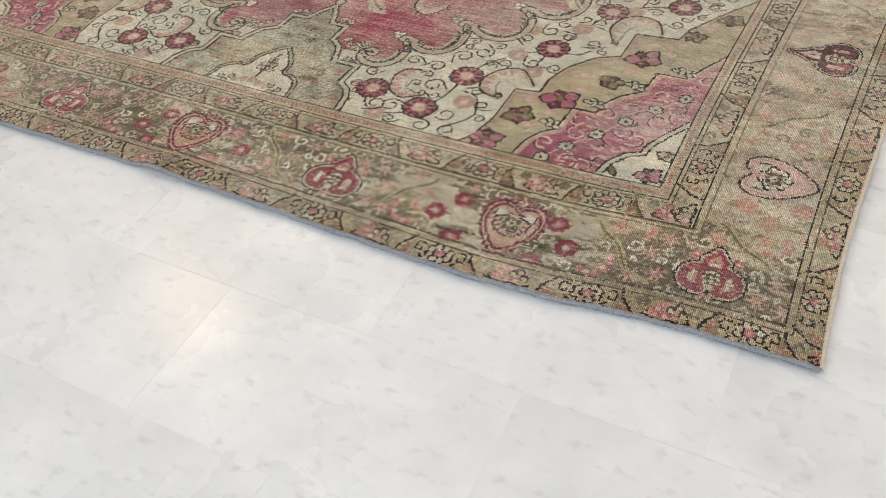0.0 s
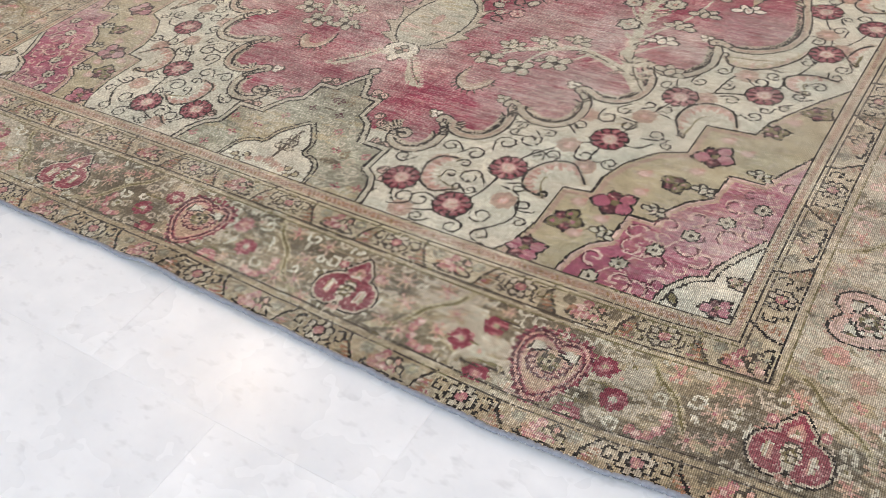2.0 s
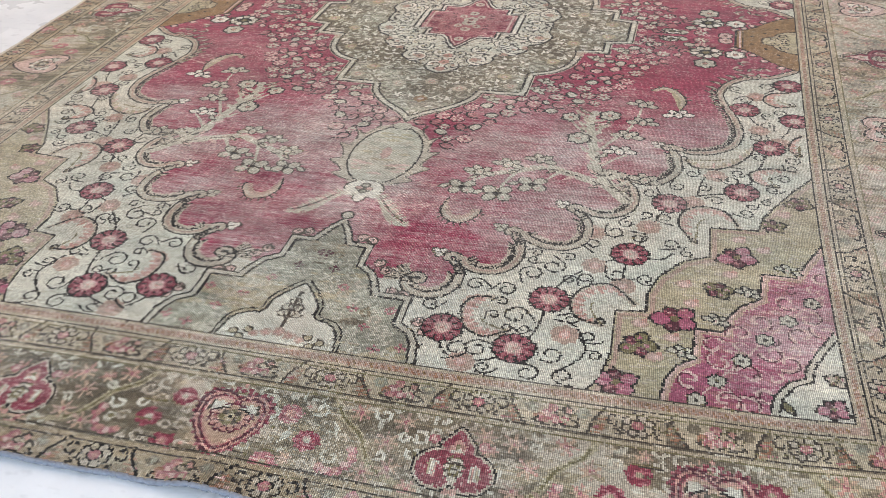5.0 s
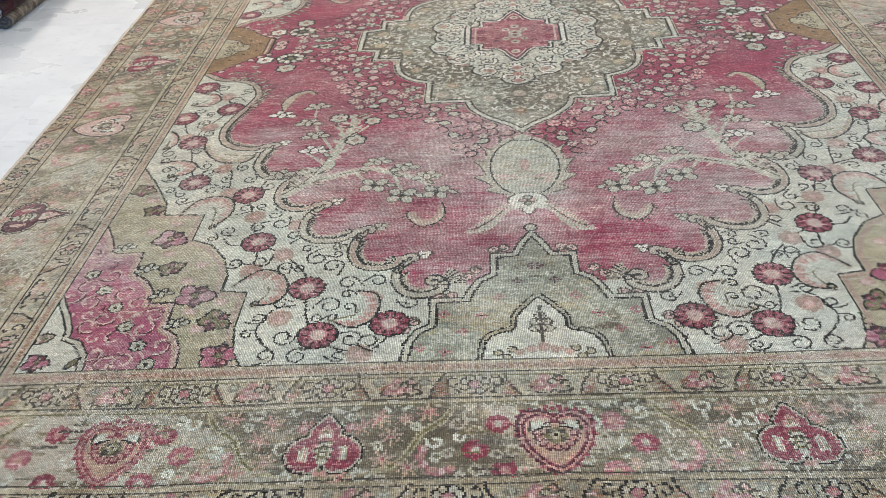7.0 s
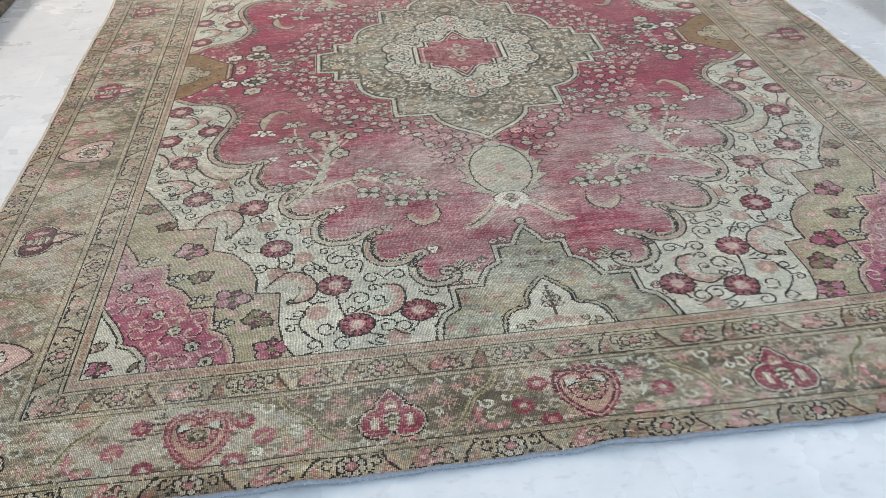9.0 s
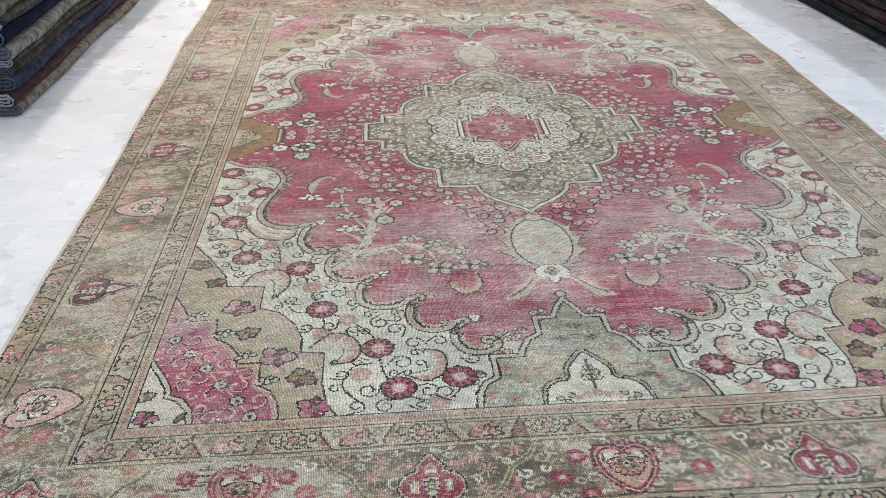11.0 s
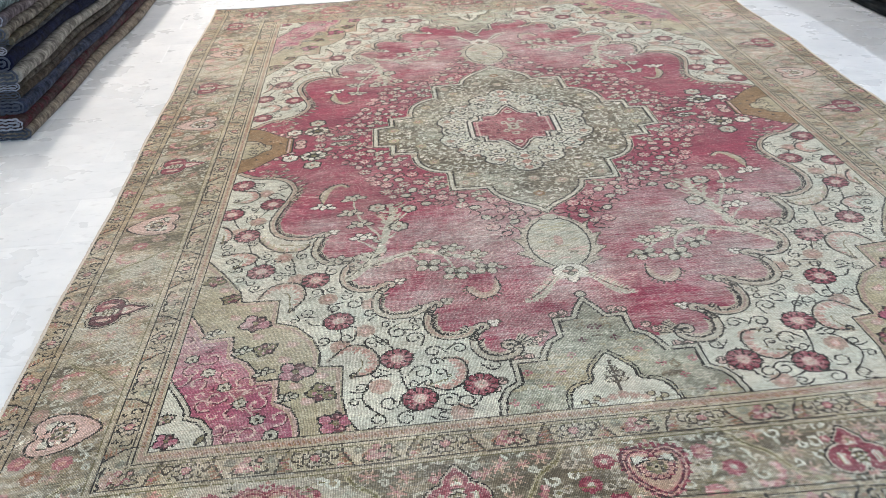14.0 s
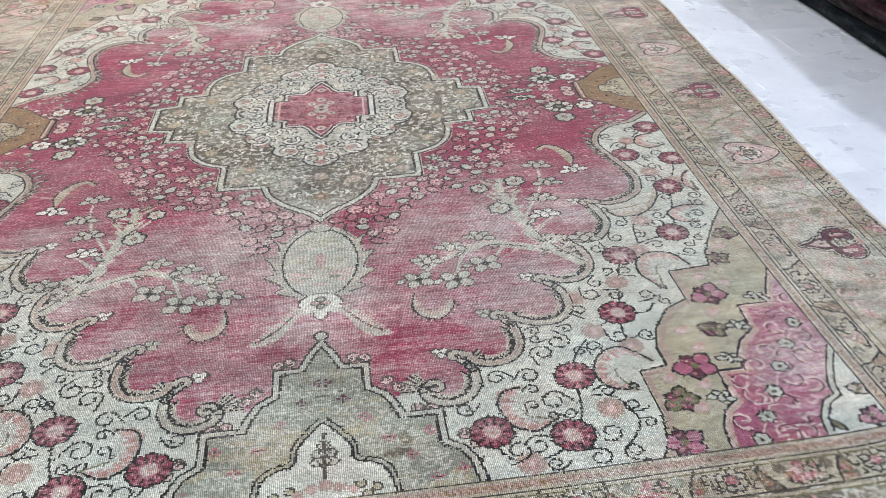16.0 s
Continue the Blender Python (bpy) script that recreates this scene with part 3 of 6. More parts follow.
def paint_tendrils(cv, ivory):
    only = [ivory]
    # stems between the flowers
    for path in (
        [(0.298, 1.525), (0.305, 1.575), (0.34, 1.605), (0.40, 1.595), (0.438, 1.556), (0.470, 1.50), (0.484, 1.40)],
        [(0.484, 1.40), (0.50, 1.345), (0.555, 1.275), (0.628, 1.217), (0.655, 1.14), (0.68, 1.06), (0.700, 1.00)],
        [(0.700, 1.00), (0.745, 0.965), (0.80, 0.94), (0.860, 0.920), (0.895, 0.82), (0.928, 0.69), (0.915, 0.60), (0.869, 0.486), (0.92, 0.38), (0.985, 0.315)],
        [(0.928, 0.69), (0.965, 0.62), (0.996, 0.53)],
        [(0.50, 1.46), (0.545, 1.475), (0.565, 1.545), (0.52, 1.605)],
        [(0.76, 0.955), (0.775, 0.87), (0.82, 0.81), (0.865, 0.81)],
        [(0.628, 1.217), (0.69, 1.225), (0.715, 1.195)], [(0.628, 1.217), (0.62, 1.30), (0.655, 1.30)],
    ):
        cv.stroke(smooth(path), 0.0042, "black_brown", None, only)
    # faint salmon florets
    for c in ((0.345, 1.440), (0.525, 1.500), (0.560, 1.272), (0.66, 1.105), (0.80, 0.855), (0.905, 0.600), (0.90, 0.400), (0.350, 1.612), (0.752, 0.985), (0.545, 1.150), (0.955, 0.66), (0.62, 1.33)):
        floret(cv, c, 0.027, "stripe_rose", "pale_pink", only)
    # large curled leaves
    for o, i, dye, inner in (
        ([(0.372, 1.415), (0.335, 1.425), (0.322, 1.465), (0.335, 1.510), (0.375, 1.535), (0.420, 1.510)], [(0.372, 1.415), (0.372, 1.440), (0.362, 1.465), (0.368, 1.490), (0.388, 1.502), (0.420, 1.510)], "band_grey", "salmon"),
        ([(0.648, 1.385), (0.600, 1.330), (0.550, 1.345), (0.526, 1.395), (0.540, 1.445), (0.590, 1.458)], [(0.648, 1.385), (0.615, 1.372), (0.580, 1.380), (0.566, 1.402), (0.570, 1.425), (0.590, 1.458)], "band_grey", "salmon"),
        ([(0.850, 1.068), (0.825, 1.015), (0.780, 0.998), (0.735, 1.022), (0.724, 1.085), (0.760, 1.150)], [(0.850, 1.068), (0.812, 1.050), (0.790, 1.045), (0.770, 1.060), (0.764, 1.090), (0.760, 1.150)], "band_grey", "salmon"),
        ([(0.985, 0.800), (0.925, 0.795), (0.880, 0.825), (0.892, 0.868), (0.940, 0.882)], [(0.985, 0.800), (0.950, 0.822), (0.925, 0.838), (0.925, 0.852), (0.940, 0.882)], "band_grey", "salmon"),
        ([(0.905, 0.660), (0.872, 0.755), (0.82, 0.815), (0.755, 0.825), (0.728, 0.790)], [(0.905, 0.660), (0.858, 0.710), (0.82, 0.770), (0.765, 0.785), (0.728, 0.790)], "band_grey", "olive"),
        ([(0.985, 0.360), (0.935, 0.375), (0.918, 0.420), (0.950, 0.455), (0.998, 0.440)], [(0.985, 0.360), (0.965, 0.388), (0.958, 0.408), (0.968, 0.424), (0.998, 0.440)], "band_grey", "salmon"),
        ([(1.01, 0.610), (0.985, 0.640), (0.975, 0.690), (1.00, 0.720)], [(1.01, 0.610), (1.002, 0.645), (1.0, 0.680), (1.00, 0.720)], "band_grey", "salmon"),
    ):
        crescent(cv, o, i, dye, inner, only)
    for c in ROSES:
        rosette(cv, c, 0.0395, only=only)
    # the tendrils that can be told apart
    for x, y, r, a, h in (
        (0.261, 1.458, 0.019, 20, 1), (0.334, 1.380, 0.020, 330, -1), (0.396, 1.385, 0.022, 200, 1), (0.438, 1.322, 0.025, 150, 1),
        (0.334, 1.578, 0.023, 80, -1), (0.250, 1.590, 0.017, 10, 1), (0.372, 1.570, 0.024, 300, -1), (0.392, 1.618, 0.016, 40, 1),
        (0.470, 1.615, 0.022, 250, 1), (0.428, 1.462, 0.026, 340, -1), (0.506, 1.560, 0.024, 180, -1), (0.533, 1.612, 0.020, 90, 1),
        (0.532, 1.452, 0.016, 230, 1), (0.478, 1.290, 0.025, 300, 1), (0.545, 1.320, 0.017, 30, -1), (0.569, 1.500, 0.018, 60, 1),
        (0.548, 1.195, 0.020, 120, 1), (0.515, 1.330, 0.016, 0, -1), (0.590, 1.140, 0.022, 200, -1), (0.642, 1.152, 0.020, 260, 1),
        (0.709, 1.165, 0.020, 100, -1), (0.665, 1.300, 0.020, 40, 1), (0.605, 1.295, 0.021, 190, -1), (0.655, 0.960, 0.020, 330, 1),
        (0.715, 0.920, 0.018, 210, -1), (0.692, 1.065, 0.020, 90, 1), (0.775, 0.915, 0.018, 300, 1), (0.835, 0.870, 0.020, 150, -1),
        (0.894, 0.640, 0.018, 270, 1), (0.925, 0.570, 0.019, 20, -1), (0.871, 0.425, 0.022, 200, 1), (0.958, 0.490, 0.018, 60, -1),
        (0.845, 0.360, 0.018, 100, 1), (0.980, 0.745, 0.020, 320, 1), (0.975, 0.785, 0.016, 180, -1), (0.930, 0.895, 0.016, 45, 1), (0.867, 1.010, 0.018, 130, -1),
        (0.900, 0.745, 0.018, 200, 1), (0.930, 0.330, 0.020, 280, -1),
    ):
        curl(cv, (x, y), r, a, h, only)
    # smaller tendrils wherever the ground is still bare
    for k in range(5200):
        r = 0.023 if k < 1600 else 0.0175 if k < 3400 else 0.0135
        c = (rng.uniform(0.2, 1.005), rng.uniform(0.25, 1.625))
        if bare(cv, c, r * 1.05, "ivory", ivory):
            curl(cv, c, r, rng.uniform(0, 360), rng.choice((-1, 1)), only, rng.uniform(0.95, 1.15))


def paint_corner(cv, P):
    ol, mg = P["corner"], P["corner"]
    iv = P["ivory"]
    outer = [(0.575, 1.64), (0.598, 1.60), (0.612, 1.53), (0.612, 1.41), (0.67, 1.402), (0.67, 1.345), (0.690, 1.285), (0.735, 1.222), (0.79, 1.195), (0.79, 1.085), (0.893, 1.075), (0.905, 1.02), (0.962, 0.915), (1.03, 0.81)]
    cv.fill(outer + [(1.03, 1.65), (0.57, 1.65)], "olive", ol)
    cv.stroke([(x + 0.010, y + 0.010) for x, y in outer], 0.010, "stripe_rose", None, [ol])
    cv.stroke(outer, LINE, "black_brown", None, [ol, iv])
    for c, r, t in (((0.985, 0.945), 0.030, 0.3), ((0.925, 1.05), 0.026, 0.9), ((0.845, 1.186), 0.040, 0.2), ((0.807, 1.307), 0.028, 1.1), ((0.724, 1.414), 0.042, 0.5), ((0.659, 1.502), 0.034, 0.0), ((0.625, 1.608), 0.038, 0.8)):
        jagged(cv, c, r, "aubergine", [ol], t, "magenta" if r > 0.035 else "moss")
    for c in ((0.85, 1.12), (0.74, 1.30), (0.90, 1.15), (0.83, 1.25), (0.66, 1.44), (0.755, 1.36), (0.69, 1.53), (0.95, 1.0), (0.72, 1.47)):
        cv.disc(c, 0.016, "stripe_rose", None, [ol], 0.013)
        cv.disc(c, 0.012, "pale_pink", None, [ol], 0.009)
        cv.disc((c[0] + 0.008, c[1] - 0.010), 0.006, "salmon", None, [ol])
    for k in range(260):
        c = (rng.uniform(0.58, 0.99), rng.uniform(0.92, 1.63))
        if bare(cv, c, 0.022, "olive", ol):
            cv.stroke(spiral(c, 0.020, rng.uniform(0, 360), 0.7, rng.choice((-1, 1)), 9), 0.0044, rng.choice(("moss", "band_grey", "band_grey")), None, [ol])
    inner = [(0.701, 1.65), (0.702, 1.622), (0.709, 1.583), (0.727, 1.546), (0.757, 1.522), (0.761, 1.435), (0.816, 1.435), (0.821, 1.394), (0.847, 1.352), (0.885, 1.322), (0.893, 1.237), (0.960, 1.235), (0.983, 1.185), (1.03, 1.09)]
    shut = [(1.03, 1.65), (0.70, 1.65)]
    cv.fill(inner + shut, "pale_pink", mg)
    cv.fill(parallel(inner, -0.007) + shut, "stripe_rose", mg)
    cv.fill(parallel(inner, -0.011) + shut, "pale_rose", mg)
    cv.fill(parallel(inner, -0.015) + shut, "magenta", mg)
    cv.stroke(inner, LINE, "black_brown", None, [ol])
    for c in ((0.954, 1.216), (0.872, 1.309), (0.809, 1.407), (0.746, 1.512)):
        bloom(cv, (c[0] - 0.008, c[1] - 0.004), 0.024, 0.3, "silver_green", [ol])
    # a chain of flowers across the panel, curls on both sides
    chain = [(1.012, 1.281), (0.984, 1.315), (0.935, 1.379), (0.888, 1.444), (0.844, 1.511), (0.798, 1.572), (0.763, 1.625)]
    for k, c in enumerate(((1.010, 1.235), (0.936, 1.320), (0.880, 1.392), (0.956, 1.418), (0.900, 1.478), (0.856, 1.545), (0.805, 1.520), (0.975, 1.365), (0.795, 1.478), (0.882, 1.590), (0.812, 1.616), (0.752, 1.574), (0.926, 1.500), (0.845, 1.435), (1.000, 1.400), (0.850, 1.625))):
        h = 1 if k % 2 else -1
        cv.stroke(spiral(c, 0.024, 40 * k, 0.85, h), 0.0070, "pale_pink", None, [mg])
        cv.stroke(spiral(c, 0.0285, 40 * k, 0.55, h), 0.0036, "aubergine", None, [mg])
    for k in range(900):
        c = (rng.uniform(0.72, 1.01), rng.uniform(1.16, 1.63))
        if bare(cv, c, 0.0150, "magenta", mg):
            cv.stroke(spiral(c, 0.0145, rng.uniform(0, 360), 0.75, rng.choice((-1, 1)), 8), 0.0046, ("pale_pink", "stripe_rose", "aubergine", "pale_pink")[k % 4], None, [mg])
    cv.stroke(chain, 0.0044, "pale_pink", None, [mg])
    for c in chain[1:]:
        daisy(cv, c, 0.0165, "silver_green", "dim_brown", [mg])
    cor = [(0.899, 1.65), (0.900, 1.628), (0.907, 1.596), (0.931, 1.562), (0.965, 1.545), (0.968, 1.515), (0.992, 1.466), (1.021, 1.418), (1.03, 1.40)]
    cv.fill(parallel(cor, 0.014) + [(1.03, 1.65)], "silver_green", mg)
    cv.fill(cor + [(1.03, 1.65)], "ivory", mg)
    for d in (0.014, 0.0):
        cv.stroke(parallel(cor, d), 0.0040, "black_brown", None, [mg])
    jagged(cv, (0.990, 1.610), 0.026, "aubergine", [mg], 0.4, "magenta")
    jagged(cv, (1.005, 1.535), 0.018, "moss", [mg], 1.0, "band_grey")
    leaf(cv, (0.925, 1.632), (0.905, 1.600), 0.016, "moss", [mg], "black_brown")


def paint_red(cv, red):
    only = [red]
    # the flowering branch: a trunk, a side branch and their leaves
    trunk = smooth([(0.602, 1.005), (0.562, 0.952), (0.526, 0.882), (0.505, 0.79), (0.487, 0.69), (0.478, 0.630), (0.482, 0.575)], 6)
    arm = smooth([(0.556, 0.952), (0.465, 0.912), (0.400, 0.893), (0.330, 0.923), (0.262, 0.955), (0.225, 0.950)], 6)
    twigs = [smooth(p, 5) for p in (
        [(0.508, 0.80), (0.545, 0.725), (0.580, 0.655), (0.600, 0.56), (0.602, 0.50)],
        [(0.500, 0.76), (0.470, 0.70), (0.440, 0.655), (0.425, 0.62)],
        [(0.522, 0.87), (0.560, 0.82), (0.585, 0.795)],
        [(0.492, 0.71), (0.520, 0.64), (0.530, 0.60)],
        [(0.430, 0.898), (0.405, 0.868), (0.385, 0.862)], [(0.350, 0.910), (0.325, 0.900)],
        [(0.440, 0.902), (0.415, 0.945), (0.385, 0.975)], [(0.340, 0.920), (0.320, 0.975), (0.308, 1.03)], [(0.280, 0.948), (0.245, 0.985), (0.222, 1.015)],
        [(0.545, 0.93), (0.590, 0.90), (0.635, 0.905)],
    )]
    for q, w in [(trunk, 0.035), (arm, 0.030)] + [(t, 0.010) for t in twigs]:
        for k in range(len(q) - 1):
            f = 1.0 - 0.55 * k / len(q)
            cv.stroke([q[k], q[k + 1]], w * f, "silver_green", None, only)
            if k % 3 == 0 and w > 0.02:
                cv.stroke([q[k], q[k + 1]], w * 0.45 * f, "white" if k % 2 else "band_grey", None, only)
    for q in (trunk, arm):
        cv.stroke([(x + 0.013, y + 0.006) for x, y in q[: len(q) // 2]], 0.0040, "dim_brown", None, only)
    for k in range(26):
        t = (k + 0.5) / 26
        x, y = trunk[int(4 + t * (len(trunk) - 6))]
        s = -1 if k % 2 else 1
        l, a = rng.uniform(0.036, 0.066), rng.uniform(0.45, 1.15)
        leaf(cv, (x, y), (x + s * l * math.sin(a), y - l * math.cos(a)), rng.uniform(0.010, 0.016), rng.choice(("silver_green", "band_grey", "silver_green", "pale_pink")), only, "dim_brown" if k % 5 == 0 else None, s * 0.006)
    for k in range(14):
        x, y = arm[int((k + 1) / 15 * (len(arm) - 2))]
        s = -1 if k % 2 else 1
        leaf(cv, (x, y), (x - rng.uniform(0.022, 0.040), y + s * rng.uniform(0.014, 0.030)), 0.011, rng.choice(("silver_green", "pale_pink", "band_grey")), only, "dim_brown" if k % 4 == 0 else None)
    for c, r in (((0.382, 0.978), 0.034), ((0.308, 1.033), 0.036), ((0.222, 1.020), 0.032)):
        four_petal(cv, c, r, "silver_green", only)
        leaf(cv, (c[0] - 0.8 * r, c[1] - 0.2 * r), (c[0] - 1.7 * r, c[1] + 0.3 * r), 0.018, "silver_green", only, "dim_brown")
    for c in ((0.385, 0.857), (0.311, 0.893), (0.250, 0.940)):
        bloom(cv, c, 0.036, 0.2, "silver_green", only, "dim_brown")
    for c, r in (((0.460, 0.728), 0.029), ((0.525, 0.588), 0.028), ((0.424, 0.615), 0.024)):
        daisy(cv, c, r, "silver_green", "salmon", only)
    for c, t in (((0.612, 0.610), 0.0), ((0.580, 0.692), 0.1), ((0.568, 0.777), -0.1), ((0.700, 0.548), -0.2), ((0.640, 0.905), 0.3), ((0.604, 0.505), 0.2)):
        bloom(cv, c, 0.038, t, "silver_green" if t > -0.05 else "white", only)
    # commas: curled leaves with a toothed back
    for o, i, dye in (
        ([(0.618, 0.415), (0.640, 0.388), (0.672, 0.390), (0.704, 0.425), (0.717, 0.475), (0.702, 0.530)], [(0.632, 0.415), (0.648, 0.402), (0.664, 0.408), (0.680, 0.436), (0.690, 0.478), (0.702, 0.530)], "olive"),
        ([(0.290, 1.108), (0.284, 1.138), (0.254, 1.172), (0.216, 1.160), (0.198, 1.122), (0.206, 1.070)], [(0.270, 1.110), (0.262, 1.128), (0.246, 1.142), (0.228, 1.136), (0.216, 1.112), (0.206, 1.070)], "stripe_rose"),
    ):
        o, i = smooth(o, 6), smooth(i, 6)
        cv.fill(o + i[::-1], dye, None, only)
        cv.stroke([((2 * p[0] + q[0]) / 3, (2 * p[1] + q[1]) / 3) for p, q in zip(o, i)][3:-4], 0.0085, "band_grey", None, only)
        for k in range(2, len(o) - 8, 2):
            cv.stroke([o[k], (o[k][0] + 0.5 * (o[k][0] - i[k][0]), o[k][1] + 0.5 * (o[k][1] - i[k][1]))], 0.0040, "dim_brown", None, only)
        cv.stroke(o, 0.0042, "black_brown", None, only)
    # the feathers by the little eye
    spine = smooth([(0.040, 1.100), (0.070, 1.146), (0.096, 1.178), (0.132, 1.206)], 6)
    for k, (x, y) in enumerate(spine):
        w = 0.038 * math.sin(math.pi * min(1.0, (k + 2) / (len(spine) + 1))) + 0.003
        leaf(cv, (x, y), (x + 0.022, y - 0.7 * w), 0.0075, "silver_green" if k % 3 else "pale_pink", only)
        if k % 4:
            leaf(cv, (x, y), (x + 0.014, y + w), 0.0075, "silver_green", only)
    cv.stroke(spine, 0.0075, "silver_green", None, only)
    cv.stroke([(x + 0.004, y - 0.009) for x, y in spine[3:]], 0.0040, "dim_brown", None, only)
    # small flowers and buds strewn thick round the medallion, set in loose rows along its edge
    for k in range(9000):
        a, b = rng.uniform(0.0, 0.76), rng.uniform(0.0, 0.88)
        if not 0.9 < a / 0.58 + b / 0.80 < (1.42 if b < 0.6 else 1.28) + 0.06 * math.sin(17 * a):
            continue
        r = 0.0215 if k < 2600 else 0.0155
        if not bare(cv, (a, b), r * 0.70, "crimson", red):
            continue
        if k % 5 < 2:
            for j in range(7):
                t = 2 * math.pi * j / 7 + a
                cv.stroke([(a + 0.3 * r * math.cos(t), b + 0.3 * r * math.sin(t)), (a + 0.80 * r * math.cos(t), b + 0.80 * r * math.sin(t))], 0.30 * r, "silver_green" if k % 2 else "pale_pink", None, only)
            cv.disc((a, b), 0.24 * r, "cherry", None, only)
            cv.stroke(oval((a, b), 1.02 * r, 1.02 * r, 14)[: 11 + k % 4], 0.0038, "black_brown", None, only)
        else:
            q = oval((a, b), 0.85 * r, 0.66 * r, 14, rng.uniform(0, 3.1))
            cv.fill(q, ("faded_rose", "pale_pink", "silver_green", "faded_rose")[k % 4], None, only)
            cv.stroke(q[: 10 + k % 4], 0.0050, "black_brown", None, only)
            cv.stroke([q[0], (q[0][0] + 0.014, q[0][1] + 0.009)], 0.0038, "black_brown", None, only)
    # sprays beside the side niche
    for c, r in (((0.757, 0.118), 0.052), ((0.650, 0.030), 0.026)):
        for a in range(0, 360, 40):
            p = (c[0] + 0.66 * r * math.cos(radians(a)), c[1] + 0.56 * r * math.sin(radians(a)))
            leaf(cv, c, (c[0] + 1.25 * r * math.cos(radians(a + 14)), c[1] + 0.95 * r * math.sin(radians(a + 14))), 0.016, "moss" if a % 80 else "olive", only, "black_brown")
            cv.disc(p, 0.30 * r, "black_brown", None, only)
            cv.disc(p, 0.21 * r, "silver_green" if a % 80 else "white", None, only)
        cv.disc(c, 0.36 * r, "black_brown", None, only)
        cv.disc(c, 0.20 * r, "moss", None, only)
    daisy(cv, (0.842, 0.122), 0.030, "white", "salmon", only)
    daisy(cv, (0.757, 0.200), 0.032, "silver_green", "salmon", only)
    daisy(cv, (0.812, 0.020), 0.022, "pale_pink", "salmon", only)
    for c, a in (((0.85, 0.175), 20), ((0.885, 0.215), 60), ((0.925, 0.205), 100), ((0.835, 0.225), -20), ((0.905, 0.25), 40), ((0.87, 0.26), 10)):
        for t in (-40, 0, 40):
            leaf(cv, c, (c[0] + 0.034 * math.cos(radians(a + t)), c[1] + 0.026 * math.sin(radians(a + t))), 0.010, "band_grey" if t else "faded_rose", only, "dim_brown" if t > 0 else None)


def paint_niches(cv, P):
    nid, red, iv = P["niche"], P["red"], P["ivory"]
    out = [(0, 1.200), (0.026, 1.245), (0.045, 1.290), (0.094, 1.293), (0.095, 1.364), (0.122, 1.383), (0.140, 1.415), (0.150, 1.446), (0.221, 1.448), (0.219, 1.529), (0.246, 1.547), (0.263, 1.580), (0.270, 1.625), (0.271, 1.65)]
    for k, p in enumerate(((0.063, 1.272), (0.085, 1.278), (0.125, 1.352), (0.145, 1.375), (0.175, 1.440), (0.20, 1.446), (0.25, 1.52), (0.268, 1.545))):
        cv.disc(p, 0.0145, "dim_brown", None, [red, iv])
        cv.disc(p, 0.0105, "pale_pink", None, [red, iv])
        cv.stroke(spiral(p, 0.008, 90 * k, 0.7, 1, 6), 0.0040, "dim_brown", None, [red, iv])
    cv.fill(out + [(0, 1.65)], "grey_green", nid)
    for d, w_, dye in ((0.0065, 0.013, "silver_green"), (0.0, 0.0046, "black_brown"), (0.015, 0.0046, "black_brown")):
        cv.stroke(parallel(out, -d), w_, dye, None, [nid, red, iv])
    cv.disc((0, 1.193), 0.017, "black_brown", None, [red, iv])
    cv.disc((0, 1.193), 0.012, "silver_green", None, [red, iv])
    arch = smooth([(0, 1.449), (0.028, 1.484), (0.048, 1.518), (0.053, 1.551), (0.088, 1.564), (0.110, 1.593), (0.118, 1.65)], 4)
    cv.fill(arch + [(0, 1.65)], "ivory", nid)
    cv.stroke([(x + 0.008, y - 0.008) for x, y in arch], 0.0036, "black_brown", None, [nid])
    cv.stroke(arch, LINE, "black_brown", None, [nid])
    for p, q in (((0.0, 1.510), 0.009), ((0.012, 1.530), 0.008), ((0.014, 1.550), 0.008), ((0.0, 1.548), 0.009), ((0.0, 1.528), 0.006)):
        cv.disc(p, q + 0.0034, "dim_brown", None, [nid])
        cv.disc(p, q, "silver_green", None, [nid])
    cv.stroke([(0, 1.48), (0, 1.60)], KNOT, "dim_brown", None, [nid])
    for p, q in (((0.0, 1.606), 0.014), ((0.024, 1.612), 0.012), ((0.046, 1.620), 0.010)):
        floret(cv, p, q, "stripe_rose", "salmon", [nid])
    for p in ((0.070, 1.632), (0.086, 1.620), (0.060, 1.610)):
        cv.disc(p, 0.010, "dim_brown", None, [nid])
        cv.disc(p, 0.0066, "olive", None, [nid])
    for c in ((0.006, 1.342), (0.038, 1.393), (0.078, 1.447), (0.115, 1.506), (0.152, 1.555), (0.188, 1.614), (0.190, 1.50), (0.235, 1.60)):
        for a in (0, 90, 180, 270):
            cv.disc((c[0] + 0.008 * math.cos(radians(a)), c[1] + 0.008 * math.sin(radians(a))), 0.0042, "faded_rose" if c[0] > 0.05 else "aubergine", None, [nid])
        cv.disc(c, 0.0025, "aubergine", None, [nid])
    for k in range(2400):
        c = (rng.uniform(0, 0.27), rng.uniform(1.25, 1.63))
        if bare(cv, c, 0.0115, "grey_green", nid):
            cv.stroke(spiral(c, 0.0135, rng.uniform(0, 360), rng.uniform(0.6, 0.95), rng.choice((-1, 1)), 9), 0.0056, ("silver_green", "silver_green", "band_grey", "silver_green", "border_tan")[k % 5], None, [nid])
    # the side niche
    s = P["side"]
    low = smooth([(0.838, 0.062), (0.872, 0.082), (0.907, 0.115), (0.958, 0.172), (1.03, 0.215)], 4)
